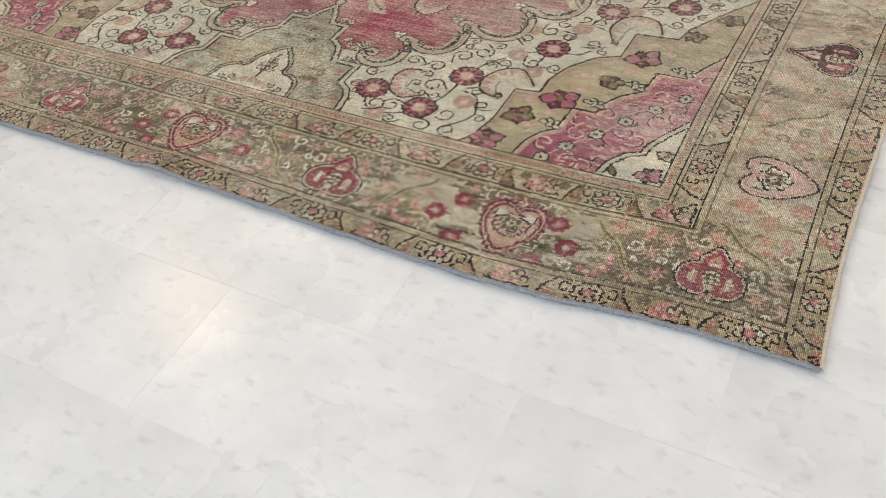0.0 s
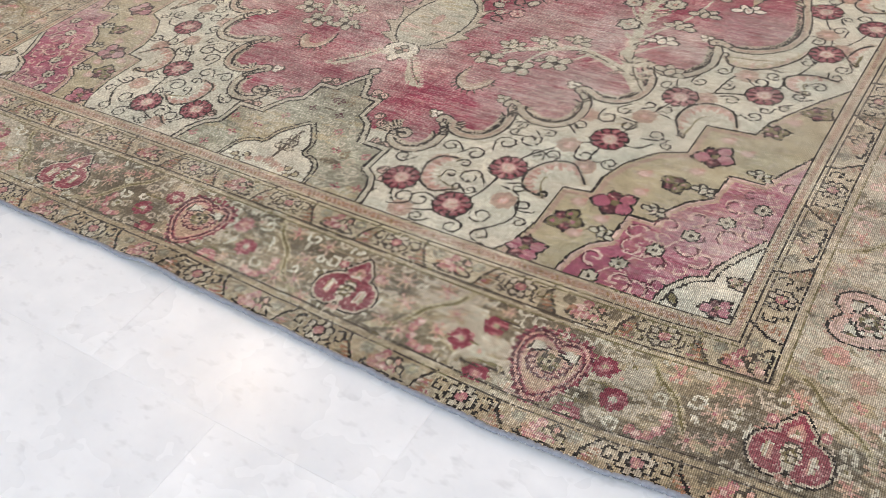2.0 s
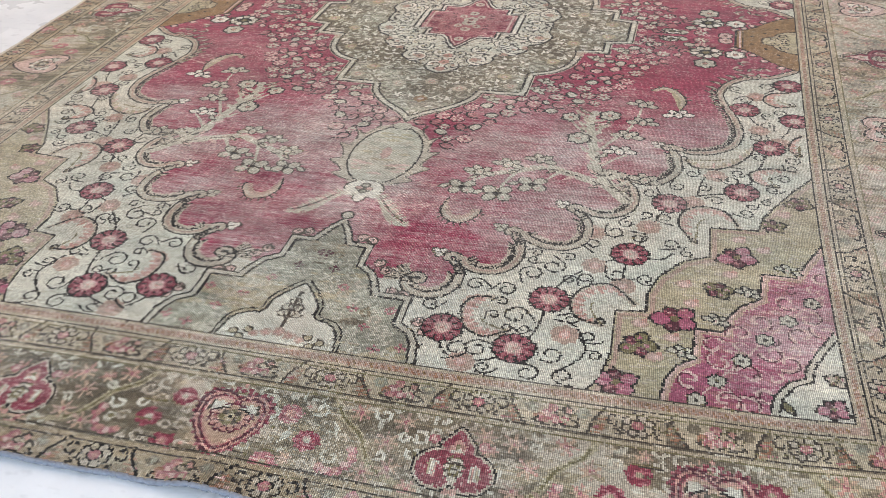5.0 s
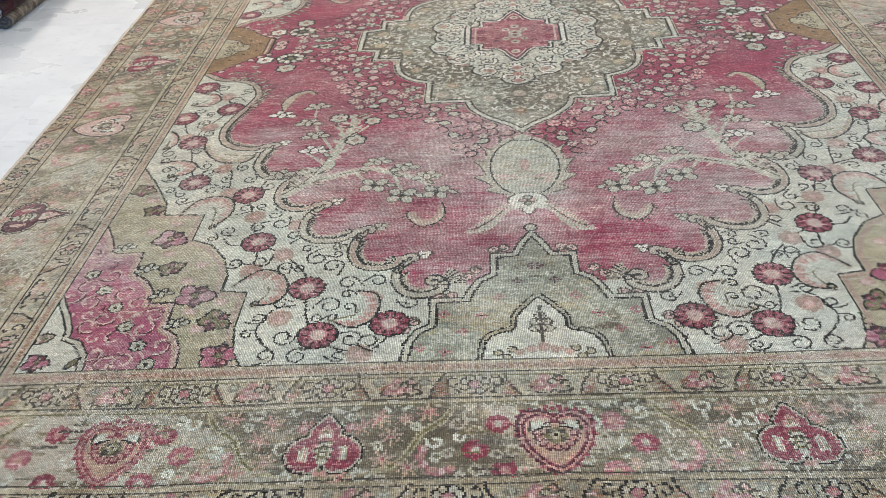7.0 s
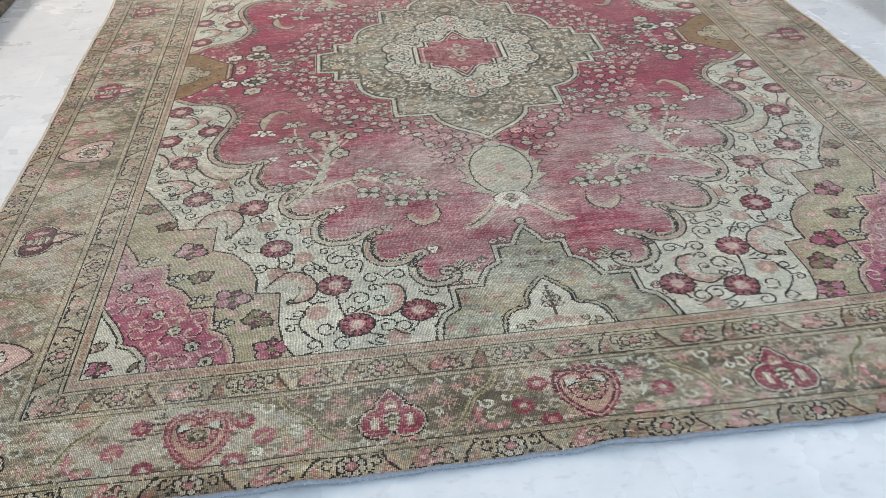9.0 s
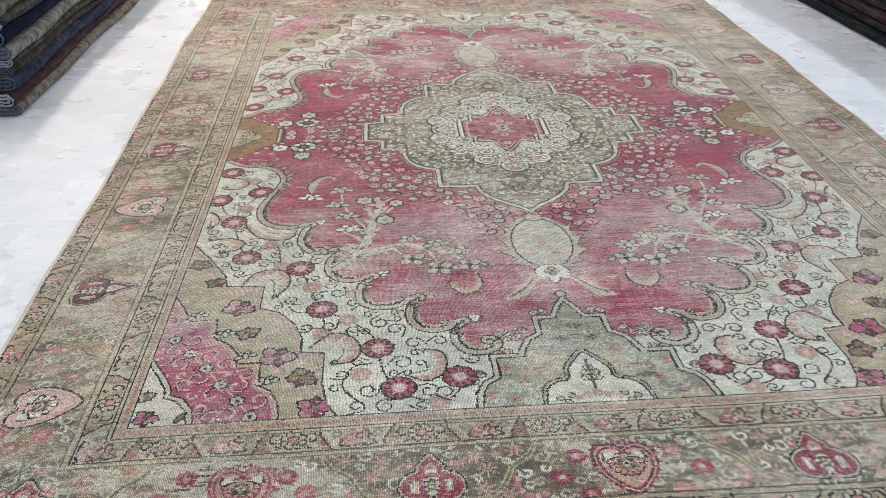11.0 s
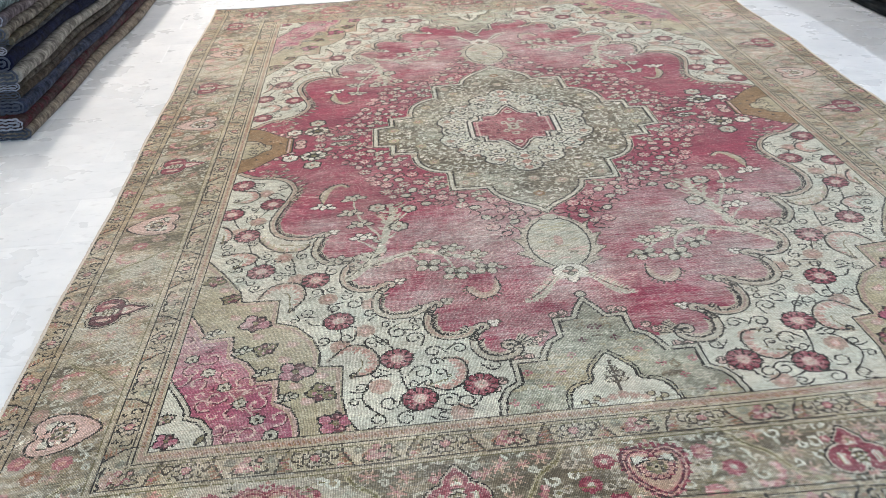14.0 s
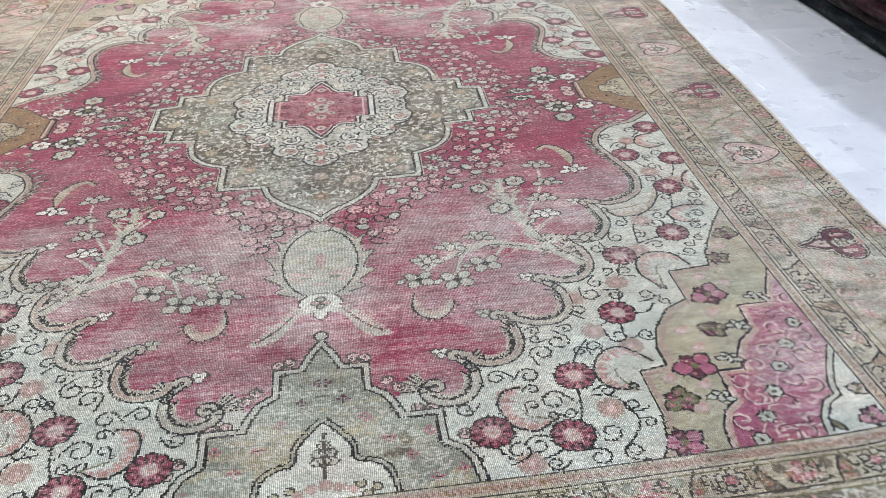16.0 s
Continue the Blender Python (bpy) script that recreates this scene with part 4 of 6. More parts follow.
    for k in range(5):
        p = low[3 * k + 1]
        cv.disc((p[0] - 0.006, p[1] + 0.010), 0.013, "black_brown", None, [red])
        cv.disc((p[0] - 0.006, p[1] + 0.010), 0.009, "pale_pink", None, [red])
    cv.fill([(0.838, 0), (0.838, 0.062)] + low + [(1.03, 0)], "tobacco", s)
    cv.stroke(low, LINE, "black_brown", None, [s, red])
    cv.stroke([(0.842, 0.0), (0.842, 0.07)], LINE, "black_brown", None, [s, red])
    cv.stroke([(0.854, 0.0), (0.854, 0.064)], 0.0065, "pale_pink", None, [s])
    cv.stroke([(0.864, 0.0), (0.864, 0.060)], 0.0036, "black_brown", None, [s])
    iva = smooth([(0.918, 0.0), (0.925, 0.022), (0.95, 0.036), (0.975, 0.070), (1.03, 0.090)], 4)
    cv.fill([(0.918, 0)] + iva + [(1.03, 0)], "olive", s)
    cv.stroke(iva, LINE, "black_brown", None, [s])
    for c in ((0.955, 0.018), (0.98, 0.045), (0.985, 0.012)):
        cv.stroke(spiral(c, 0.014, 0, 1.0), 0.004, "black_brown", None, [s])
    for c in ((0.89, 0.03), (0.93, 0.06), (0.965, 0.10)):
        cv.disc(c, 0.005, "black_brown", None, [s])


def paint_medallion(cv, P):
    g, w, x, red = P["grey"], P["rosette"], P["cross"], P["red"]
    # the pendant
    o = oval((0, 0.906), 0.088, 0.146, 40)
    for a0, a1, reach, lean in ((-58, -34, 0.030, -16), (-34, -10, 0.032, -14), (-10, 14, 0.028, -12), (14, 38, 0.030, -10), (38, 60, 0.026, -10)):
        p = [(0.104 * math.cos(radians(q)), 0.906 + 0.160 * math.sin(radians(q))) for q in (a0, (a0 + a1) / 2, a1)]
        q = radians((a0 + a1) / 2 + lean)
        tip = ((0.104 + reach) * math.cos(q), 0.906 + (0.154 + reach) * math.sin(q))
        leaf_ = smooth([p[0], tip, ((p[1][0] + tip[0]) / 2 - 0.004, (p[1][1] + tip[1]) / 2 + 0.010), p[2]], 4)
        cv.fill(leaf_ + [(0.05, p[2][1]), (0.05, p[0][1])], "band_grey", g, [red])
        cv.stroke(leaf_, 0.0040, "dim_brown", None, [red, g])
    cv.fill(oval((0, 0.906), 0.108, 0.163, 40), "band_grey", g, [red])
    cv.fill(o, "silver_green", g)
    cv.stroke(o, 0.0046, "black_brown", None, [g], True)
    for k in range(26):
        a, b = rng.uniform(0, 0.066), rng.uniform(0.79, 1.02)
        if (a / 0.075) ** 2 + ((b - 0.906) / 0.128) ** 2 < 1:
            q = rng.uniform(0.014, 0.026)
            leaf(cv, (a - q, b), (a + q, b + rng.uniform(-0.01, 0.01)), 0.012, rng.choice(("grey_green", "band_grey", "olive", "pale_pink")), [g])
    cv.disc((0, 0.900), 0.013, "salmon", None, [g], 0.030)
    cv.disc((0, 1.075), 0.050, "dim_brown", None, [red, g], 0.040)
    cv.disc((0, 1.075), 0.046, "white", None, [red, g], 0.036)
    cv.disc((0.030, 1.098), 0.018, "white", None, [red, g], 0.014)
    cv.disc((0, 1.118), 0.016, "dim_brown", None, [red, g], 0.018)
    cv.disc((0, 1.114), 0.013, "white", None, [red, g], 0.018)
    for p, q in (((0.012, 1.074), "salmon"), ((0, 1.060), "grey_green"), ((0, 1.088), "grey_green")):
        cv.disc(p, 0.012, "dim_brown", None, [red, g], 0.010)
        cv.disc(p, 0.008, q, None, [red, g], 0.0065)
    cv.disc((0, 0.752), 0.026, "silver_green", None, [red, g], 0.018)
    cv.stroke(oval((0, 0.752), 0.028, 0.020)[:15], 0.0038, "dim_brown", None, [red, g])
    # the stepped medallion
    out = smooth([(0, 0.726), (0.035, 0.682), (0.100, 0.628), (0.146, 0.568), (0.160, 0.518)], 4) + [(0.281, 0.514), (0.283, 0.374)] + smooth([(0.283, 0.374), (0.338, 0.346), (0.380, 0.292), (0.396, 0.222), (0.396, 0.186)], 4)[1:] + [(0.476, 0.178), (0.473, 0.104), (0.537, 0.092), (0.537, 0)]
    for p in ((0.195, 0.550), (0.308, 0.470), (0.325, 0.412), (0.445, 0.225), (0.510, 0.150)):
        bloom(cv, p, 0.028, 0.6, "silver_green", [red], "dim_brown")
    cv.stroke(out, 0.010, "band_grey", g, [red])
    cv.fill([(0, 0)] + out, "medallion_grey", g)
    for d, w_, dye in ((0.009, 0.0135, "silver_green"), (0.009, 0.0066, "ivory"), (0.0, 0.0050, "black_brown"), (0.0185, 0.0050, "black_brown")):
        cv.stroke(parallel(out, d), w_, dye, None, [g, red])
    # flowers and a dense arabesque of pale leaves on the grey
    for c, dye in (((0.36, 0.12), "olive"), ((0.20, 0.40), "olive"), ((0.09, 0.50), "band_grey"), ((0.46, 0.05), "olive"), ((0.32, 0.27), "olive"), ((0.0, 0.585), "tobacco"), ((0.40, 0.20), "band_grey"), ((0.23, 0.46), "band_grey"), ((0.0, 0.47), "band_grey")):
        floret(cv, c, 0.021, dye, "silver_green", [g])
    for k in range(5200):
        a, b = rng.uniform(0.0, 0.53), rng.uniform(0.0, 0.70)
        s = 0.017 if k < 1800 else 0.012
        if bare(cv, (a, b), s * 0.55, "medallion_grey", g):
            t = radians(45 * rng.randrange(8) + rng.uniform(-12, 12))
            dye = rng.choice(("silver_green", "white", "silver_green", "ivory"))
            e = (a + s * math.cos(t), b + s * math.sin(t))
            leaf(cv, (a - s * math.cos(t), b - s * math.sin(t)), e, 0.0105, dye, [g], None, rng.choice((-1, 1)) * 0.007)
            if k % 2:
                leaf(cv, (a, b), (a + s * math.cos(t + 1.6), b + s * math.sin(t + 1.6)), 0.0090, dye, [g])
            if k % 3 == 0:
                cv.stroke(spiral(e, 0.011, math.degrees(t) + 180, 0.6, 1, 6), 0.0040, "dim_khaki", None, [g])
    # white ring of scrolls
    lob = smooth([(0.0, 0.412), (0.040, 0.388), (0.060, 0.352), (0.108, 0.338), (0.142, 0.302), (0.138, 0.264), (0.186, 0.248), (0.228, 0.206), (0.226, 0.166), (0.266, 0.140), (0.288, 0.086), (0.272, 0.045), (0.276, 0.0)], 4)
    cv.fill([(0, 0)] + lob, "ivory", w)
    cv.stroke(lob, 0.0066, "black_brown", None, [g, w])
    for x_, y_, r, a, h in ((0.030, 0.262, 0.022, 200, -1), (0.092, 0.225, 0.024, 220, -1), (0.150, 0.165, 0.024, 230, -1), (0.200, 0.090, 0.024, 200, -1), (0.215, 0.020, 0.018, 180, -1),
                           (0.028, 0.352, 0.026, 120, 1), (0.100, 0.298, 0.030, 80, 1), (0.184, 0.204, 0.032, 50, 1), (0.244, 0.100, 0.028, 30, 1)):
        scroll(cv, (x_, y_), r * 1.12, a, 0.80, h, 0.0105, "white", "black_brown", [w])
        cv.disc((x_ + 0.004, y_ - 0.002), 0.0065, "stripe_rose" if h > 0 else "olive", None, [w])
    for c in ((0.0, 0.330), (0.085, 0.300), (0.165, 0.250), (0.222, 0.185), (0.250, 0.098), (0.0, 0.380), (0.0, 0.282)):
        floret(cv, c, 0.015, "stripe_rose" if c[0] else "salmon", "medallion_grey", [w])
    for k in range(700):
        a, b = rng.uniform(0, 0.30), rng.uniform(0, 0.40)
        if bare(cv, (a, b), 0.0095, "ivory", w):
            t = rng.uniform(0, 6.28)
            leaf(cv, (a, b), (a + 0.017 * math.cos(t), b + 0.017 * math.sin(t)), 0.0085, ("white", "silver_green", "white", "border_sand")[k % 4], [w], "black_brown" if k % 3 == 0 else None)
    for k in range(900):
        a, b = rng.uniform(0, 0.28), rng.uniform(0, 0.40)
        if (a / 0.165) + (b / 0.225) > 1.08 and bare(cv, (a, b), 0.0042, "ivory", w):
            cv.stroke(spiral((a, b), 0.0125, rng.uniform(0, 360), rng.uniform(0.35, 0.6), rng.choice((-1, 1)), 6), 0.0042, ("black_brown", "dim_brown", "black_brown", "border_sand")[k % 4], None, [w])
    cross = [(0, 0.212), (0.022, 0.178), (0.036, 0.144), (0.055, 0.120), (0.109, 0.120), (0.107, 0.077), (0.151, 0.076), (0.151, 0)]
    cv.stroke([(a * 1.06, b * 1.05) for a, b in cross], 0.014, "white", None, [w])
    cv.stroke([(a * 1.13, b * 1.10) for a, b in cross], 0.0058, "black_brown", None, [w])
    cv.fill([(0, 0)] + cross, "faded_rose", x)
    cv.disc((0, 0.165), 0.048, "cherry", None, [x])
    cv.stroke(cross, 0.0056, "black_brown", None, [x, w])
    cv.stroke([(a * 0.90, b * 0.92) for a, b in cross], 0.0050, "pale_pink", None, [x])
    for c, r in (((0.0, 0.012), 0.024), ((0.0, 0.068), 0.016), ((0.030, 0.040), 0.014), ((0.115, 0.030), 0.018), ((0.0, 0.150), 0.016), ((0.045, 0.120), 0.013), ((0.090, 0.090), 0.014)):
        floret(cv, c, r, "silver_green" if c[0] < 0.04 else "cherry", "aubergine", [x])
    for k in range(200):
        a, b = rng.uniform(0, 0.16), rng.uniform(0, 0.20)
        if bare(cv, (a, b), 0.009, "faded_rose", x):
            cv.stroke(spiral((a, b), 0.011, rng.uniform(0, 360), 0.7, 1, 7), 0.0040, ("aubergine", "pale_pink", "cherry")[k % 3], None, [x])


# ---- borders: t runs along the border, s from its inner edge outwards ----
def placed(u, v, turn):
    """A frame at (u, v): x along the border, y outwards when turned."""
    c, s = math.cos(radians(turn)), math.sin(radians(turn))
    return Matrix(((c, -s, u), (s, c, v), (0, 0, 1)))


def heart(cv, pid, pale=False, soft=False):
    """A heart whose point looks along -y; about 0.125 by 0.13."""
    o = smooth([(0, -0.068), (-0.030, -0.042), (-0.050, -0.006), (-0.052, 0.030), (-0.036, 0.049), (-0.014, 0.048), (0, 0.038), (0.014, 0.048), (0.036, 0.049), (0.052, 0.030), (0.050, -0.006), (0.030, -0.042)], 4, True)
    grow = lambda k: [(x * k, (y + 0.004) * k - 0.004) for x, y in o]
    ink = "black_brown" if pale else "cherry" if soft else "aubergine"
    rim = "stripe_rose" if pale else "faded_rose" if soft else "cherry"
    cv.fill(grow(1.24), rim, pid)
    for k, p in enumerate(grow(1.27)):
        if k % 2:
            cv.disc(p, 0.0044, rim, pid)
    if pale:
        cv.stroke(grow(1.20), 0.0046, "black_brown", pid, None, True)
        cv.fill(grow(1.14), "pale_pink", pid)
        cv.stroke(grow(1.00), 0.0040, "stripe_rose", None, None, True)
    else:
        for k, p in enumerate(grow(1.18)):
            if p[0] < 0.01 or k % 3 == 0:
                cv.disc(p, 0.0050, ink)
        cv.stroke(grow(1.09), 0.0052, "salmon", None, None, True)
        cv.stroke(grow(1.01), 0.0042, ink, None, None, True)
        cv.fill(grow(0.94), "salmon")
        cv.fill(grow(0.86), "pale_rose")
        # a fan of scalloped petals below, a small green flower, wings above
    for k in range(9):
        a = math.pi * (1.0 + k / 8)
        c = (0.032 * math.cos(a), 0.010 + 0.034 * math.sin(a))
        cv.disc(c, 0.0088, ink if k % 2 == 0 or not pale else "stripe_rose")
        cv.disc((c[0] * 0.94, 0.010 + (c[1] - 0.010) * 0.94), 0.0054, "salmon" if not pale else "white")
    cv.fill(oval((0, 0.008), 0.024, 0.022), "pale_rose" if not pale else "pale_pink")
    for k in range(8):
        a = 2 * math.pi * k / 8
        cv.disc((0.015 * math.cos(a), 0.004 + 0.013 * math.sin(a)), 0.0058, "dim_brown" if k % 2 else "moss")
    cv.disc((0, 0.004), 0.0085, "silver_green" if pale else "olive")
    cv.disc((0, 0.004), 0.0036, "black_brown")
    for s in (-1, 1):
        cv.fill([(s * 0.010, 0.026), (s * 0.026, 0.040), (s * 0.040, 0.034), (s * 0.042, 0.016), (s * 0.028, 0.020)], "ivory")
        cv.stroke([(s * 0.010, 0.024), (s * 0.026, 0.020), (s * 0.034, 0.014)], 0.0040, "black_brown")
        cv.stroke([(s * 0.040, 0.036), (s * 0.043, 0.018)], 0.0050, "dim_brown")
        cv.stroke([(s * 0.004, 0.034), (s * 0.016, 0.030)], 0.0060, ink)
    cv.disc((0, 0.036), 0.0060, "cherry" if not pale else "salmon")
    if not pale:
        for x, y in ((-0.012, 0.070), (0.0, 0.066), (0.012, 0.070), (0.0, 0.078)):
            cv.disc((x, y), 0.0050, "salmon" if y > 0.075 else "cherry", pid)


def palmette(cv, pid, dark=False, red=False):
    """A palmette of two broad lobes under a pointed dome; the dome looks along +y; about 0.125 by 0.125."""
    body = "aubergine" if dark and not red else "cherry"
    tall = 0.074 if dark else 0.060
    dome = [(-0.020, 0.004), (-0.022, 0.030), (-0.012, 0.042), (0, tall), (0.012, 0.042), (0.022, 0.030), (0.020, 0.004)]
    lobe = smooth([(0.004, 0.004), (0.030, 0.010), (0.052, -0.004), (0.058, -0.028), (0.046, -0.051), (0.026, -0.057), (0.010, -0.050)], 4, True)
    shapes = [dome, lobe, [(-x, y) for x, y in lobe]]
    for pad, dye in ((0.0110, "black_brown"), (0.0074, "band_grey"), (0.0034, "cherry" if not dark else "black_brown"), (0.0, body)):
        for f in shapes:
            if pad:
                cv.stroke(f, 2 * pad, dye, pid, None, True)
            cv.fill(f, dye, pid)
    if dark:
        cv.fill([(-x, y) for x, y in lobe if y < -0.014], "cherry")
        cv.stroke(smooth([(0.016, -0.004), (0.036, -0.002), (0.048, -0.022), (0.040, -0.044)], 4), 0.0044, "aubergine")
        cv.stroke(smooth([(-0.016, -0.004), (-0.036, -0.002), (-0.048, -0.022), (-0.040, -0.044)], 4), 0.0044, "aubergine")
    # the dome's window and star
    cv.fill([(-0.013, 0.012), (-0.014, 0.028), (0, tall - 0.016), (0.014, 0.028), (0.013, 0.012)], "salmon" if not dark else "pale_pink")
    for a in (90, 210, 330):
        cv.stroke([(0, 0.020), (0.010 * math.cos(radians(a)), 0.020 + 0.010 * math.sin(radians(a)))], 0.0056, "ivory" if a > 90 else "moss")
    # windows in the lobes, a white scroll in the middle
    for s in (-1, 1):
        cv.fill([(s * 0.027, -0.042), (s * 0.026, -0.010), (s * 0.036, -0.006), (s * 0.043, -0.016), (s * 0.041, -0.038)], "ivory" if not dark else "pale_pink")
        cv.stroke([(s * 0.030, -0.040), (s * 0.030, -0.014)], 0.0040, "salmon")
        cv.stroke([(s * 0.038, -0.010), (s * 0.040, -0.036)], 0.0038, "olive" if not dark else "dim_brown")
    for y, w in ((-0.004, 0.013), (-0.016, 0.018), (-0.029, 0.015), (-0.040, 0.010)):
        cv.fill(oval((0, y), w, 0.0080), "silver_green")
        cv.stroke(oval((0, y), w, 0.0080)[2:13], 0.0036, "dim_brown")
    cv.stroke(oval((0, -0.022), 0.008, 0.011), 0.0040, "moss", None, None, True)
    for s in (-1, 1):
        cv.disc((s * 0.006, -0.066), 0.0062, "salmon", pid)
        if not dark:
            cv.disc((s * 0.042, 0.036), 0.0100, "faded_rose", pid)
            cv.disc((s * 0.042, 0.036), 0.0050, "pale_pink")


def border_ground(cv, L, seed, only, ground="border_khaki", worn=False, hearts=(), palms=()):
    """Flowers, hooks and stems along a border of length 2 L; x along it, y in -0.1..0.1, outwards. hearts, palms: where its large motifs stand."""
    r = random.Random(seed)
    pid = only[0]
    soft = ("stripe_rose", "stripe_rose", "salmon") if worn else ("rust", "stripe_rose", "faded_rose") if ground == "border_tan" else ("cherry", "faded_rose", "cherry")

    def free(p, q):
        (a, b), = cv.to([p])
        return bare(cv, (a, b), q, ground, pid) or (ground != "border_khaki" and bare(cv, (a, b), q, "border_khaki", pid))

    for h in hearts:
        # olive stems that leave the heart's neighbourhood aslant
        for s in (-1, 1):
            stem = smooth([(h + s * 0.165, -0.085), (h + s * 0.185, -0.045), (h + s * 0.225, -0.010), (h + s * 0.255, 0.045), (h + s * 0.300, 0.070)], 5)
            cv.stroke(stem, 0.013, "olive", None, only)
            cv.stroke(stem[3:-3], 0.005, "moss", None, only)
            for dx, dy, q in ((0.100, -0.028, 0.022), (0.137, 0.026, 0.023), (0.084, 0.074, 0.023)):
                if not (worn and r.random() < 0.35):
                    floret(cv, (h + s * dx + r.uniform(-0.006, 0.006), dy + r.uniform(-0.006, 0.006)), q, r.choice(soft), r.choice(("salmon", "olive", "silver_green")), only)
            # the spray of pink petals
            for j, (dx, dy) in enumerate(((0.178, 0.068), (0.193, 0.074), (0.208, 0.070), (0.220, 0.057), (0.226, 0.040), (0.222, 0.024))):
                cv.disc((h + s * dx, dy), 0.0092, "faded_rose" if not worn else "stripe_rose", None, only)
                cv.disc((h + s * (dx - 0.003), dy - 0.002), 0.0062, "pale_pink" if j % 2 else "salmon", None, only)
            star(cv, (h + s * 0.215, -0.060), 0.018, "salmon", only)
    for p in palms:
        for s in (-1, 1):
            for dx, dy in ((0.092, -0.052), (0.116, -0.004), (0.098, 0.046), (0.140, 0.060)):
                star(cv, (p + s * dx + r.uniform(-0.005, 0.005), dy + r.uniform(-0.005, 0.005)), 0.0185, r.choice(("salmon", "stripe_rose", "stripe_rose")) if not worn else "stripe_rose", only)
    pale = ("silver_green", "band_grey", "silver_green", "border_sand", "silver_green", "band_grey", "ivory") if not worn else ("silver_green", "medallion_grey", "border_khaki", "stripe_rose", "grey_green", "pale_pink")
    for k in range(int(2 * L * 2400)):
        p = (r.uniform(-L, L), r.uniform(-0.112, 0.112))
        q = r.random()
        s = 0.0185 if k < 2 * L * 1200 else 0.0125
        if free(p, s * 0.70):
            if q < 0.12:
                star(cv, p, s * 0.9, "stripe_rose" if k % 3 or worn else "salmon", only)
            elif q < 0.88:
                # a squarish hook, open to one side
                a0, h = r.uniform(0, 360), r.choice((-1, 1))
                cv.stroke(spiral(p, s * 0.86, a0, 0.86, h, 7), 0.0066, r.choice(pale), None, only)
                if q < 0.3:
                    cv.disc(p, 0.0044, r.choice(("moss", "salmon", "dim_khaki")), None, only)
            else:
                a0 = r.uniform(0, math.pi)
                leaf(cv, (p[0] - s * math.cos(a0), p[1] - s * math.sin(a0)), (p[0] + s * math.cos(a0), p[1] + s * math.sin(a0)), 0.010, r.choice(pale), only, None, 0.004)


def meander(cv, L, half, pids, step=0.145, phase=0.0, ink="black_brown", faint=False):
    """A guard border: flowers with hooks and clusters in turn, parted by slanting lines with rusty feet. x along, y outwards in -half..half."""
    n = int(L / step) + 2
    pink, rose = ("pale_rose", "stripe_rose") if faint else ("salmon", "faded_rose")
    for k in range(-n, n + 1):
        x = phase + k * step
        if abs(x) > L + 0.5 * step:
            continue
        w = step * 0.5
        if k % 2 == 0:
            # the bay of a flower, wider outwards
            for s in (-1, 1):
                foot, head = (x + s * w * 1.22, half), (x + s * w * 0.80, -half)
                mid = (x + s * w * 1.12, 0.1 * half) if s > 0 else (x + s * w * 0.86, -0.2 * half)
                cv.fill([head, mid, foot, (x + s * w * 0.66, half)], "border_tan", None, pids)
                for j, (f, y) in enumerate(((0.87, -0.15), (0.98, 0.10), (0.88, 0.25), (1.04, 0.45), (0.92, 0.55), (0.80, 0.70), (1.02, 0.80))):
                    cv.stroke([(x + s * w * f - 0.005, y * half), (x + s * w * f + 0.006, y * half + 0.002)], 0.0046, ("rust", rose, "rust", "border_khaki")[(j + k) % 4], None, pids)
                cv.stroke([head, mid, foot], 0.0050, ink, None, pids)
                e = x + s * w * 0.60
                cv.stroke([(e - s * 0.008, -0.016), (e + s * 0.004, -0.018), (e + s * 0.009, -0.008), (e + s * 0.007, 0.004), (e - s * 0.004, 0.006), (e - s * 0.006, -0.002)], 0.0042, ink, None, pids)
                cv.stroke([(e - s * 0.006, 0.014), (e - s * 0.014, 0.020), (e - s * 0.004, 0.024)], 0.0040, ink, None, pids)
            for j in range(8):
                t = j * math.pi / 4 + 0.39
                cv.disc((x + 0.0205 * math.cos(t), 0.0185 * math.sin(t)), 0.0098, ink, None, pids)
            for j in range(8):
                t = j * math.pi / 4 + 0.39
                cv.disc((x + 0.0200 * math.cos(t), 0.0180 * math.sin(t)), 0.0064, "band_grey" if j % 3 else "guard_tan", None, pids)
            cv.disc((x, 0), 0.0100, "faded_rose", None, pids)
            cv.disc((x, 0), 0.0050, pink, None, pids)
        else:
            # a cluster of pink petals between two grey daisies
            for dx, dy in ((-0.028, 0.002), (-0.017, -0.012), (-0.004, -0.004), (0.008, -0.014), (0.018, 0.000), (0.029, 0.008), (0.003, 0.012), (-0.013, 0.012), (0.020, 0.016)):
                cv.disc((x + dx, dy), 0.0090, (rose, "rust", "dim_brown")[int(abs(dx + dy) * 1000) % 3], None, pids)
                cv.disc((x + dx - 0.001, dy + 0.002), 0.0056, ("pale_pink", "guard_tan", pink)[int(abs(dx) * 1000) % 3], None, pids)
            for s in (-1, 1):
                c = (x + s * w * 0.64, -0.010)
                for j in range(6):
                    t = j * math.pi / 3
                    cv.disc((c[0] + 0.0080 * math.cos(t), c[1] + 0.0076 * math.sin(t)), 0.0050, "medallion_grey", None, pids)
                cv.disc(c, 0.0056, "grey_green", None, pids)
                cv.stroke([(c[0] - s * 0.012, 0.010), (c[0] - s * 0.004, 0.020), (c[0] - s * 0.018, 0.024), (x + s * 0.012, 0.026)], 0.0046, ink, None, pids)
            cv.stroke([(x - 0.022, 0.024), (x - 0.006, 0.020), (x + 0.004, 0.026)], 0.0046, ink, None, pids)


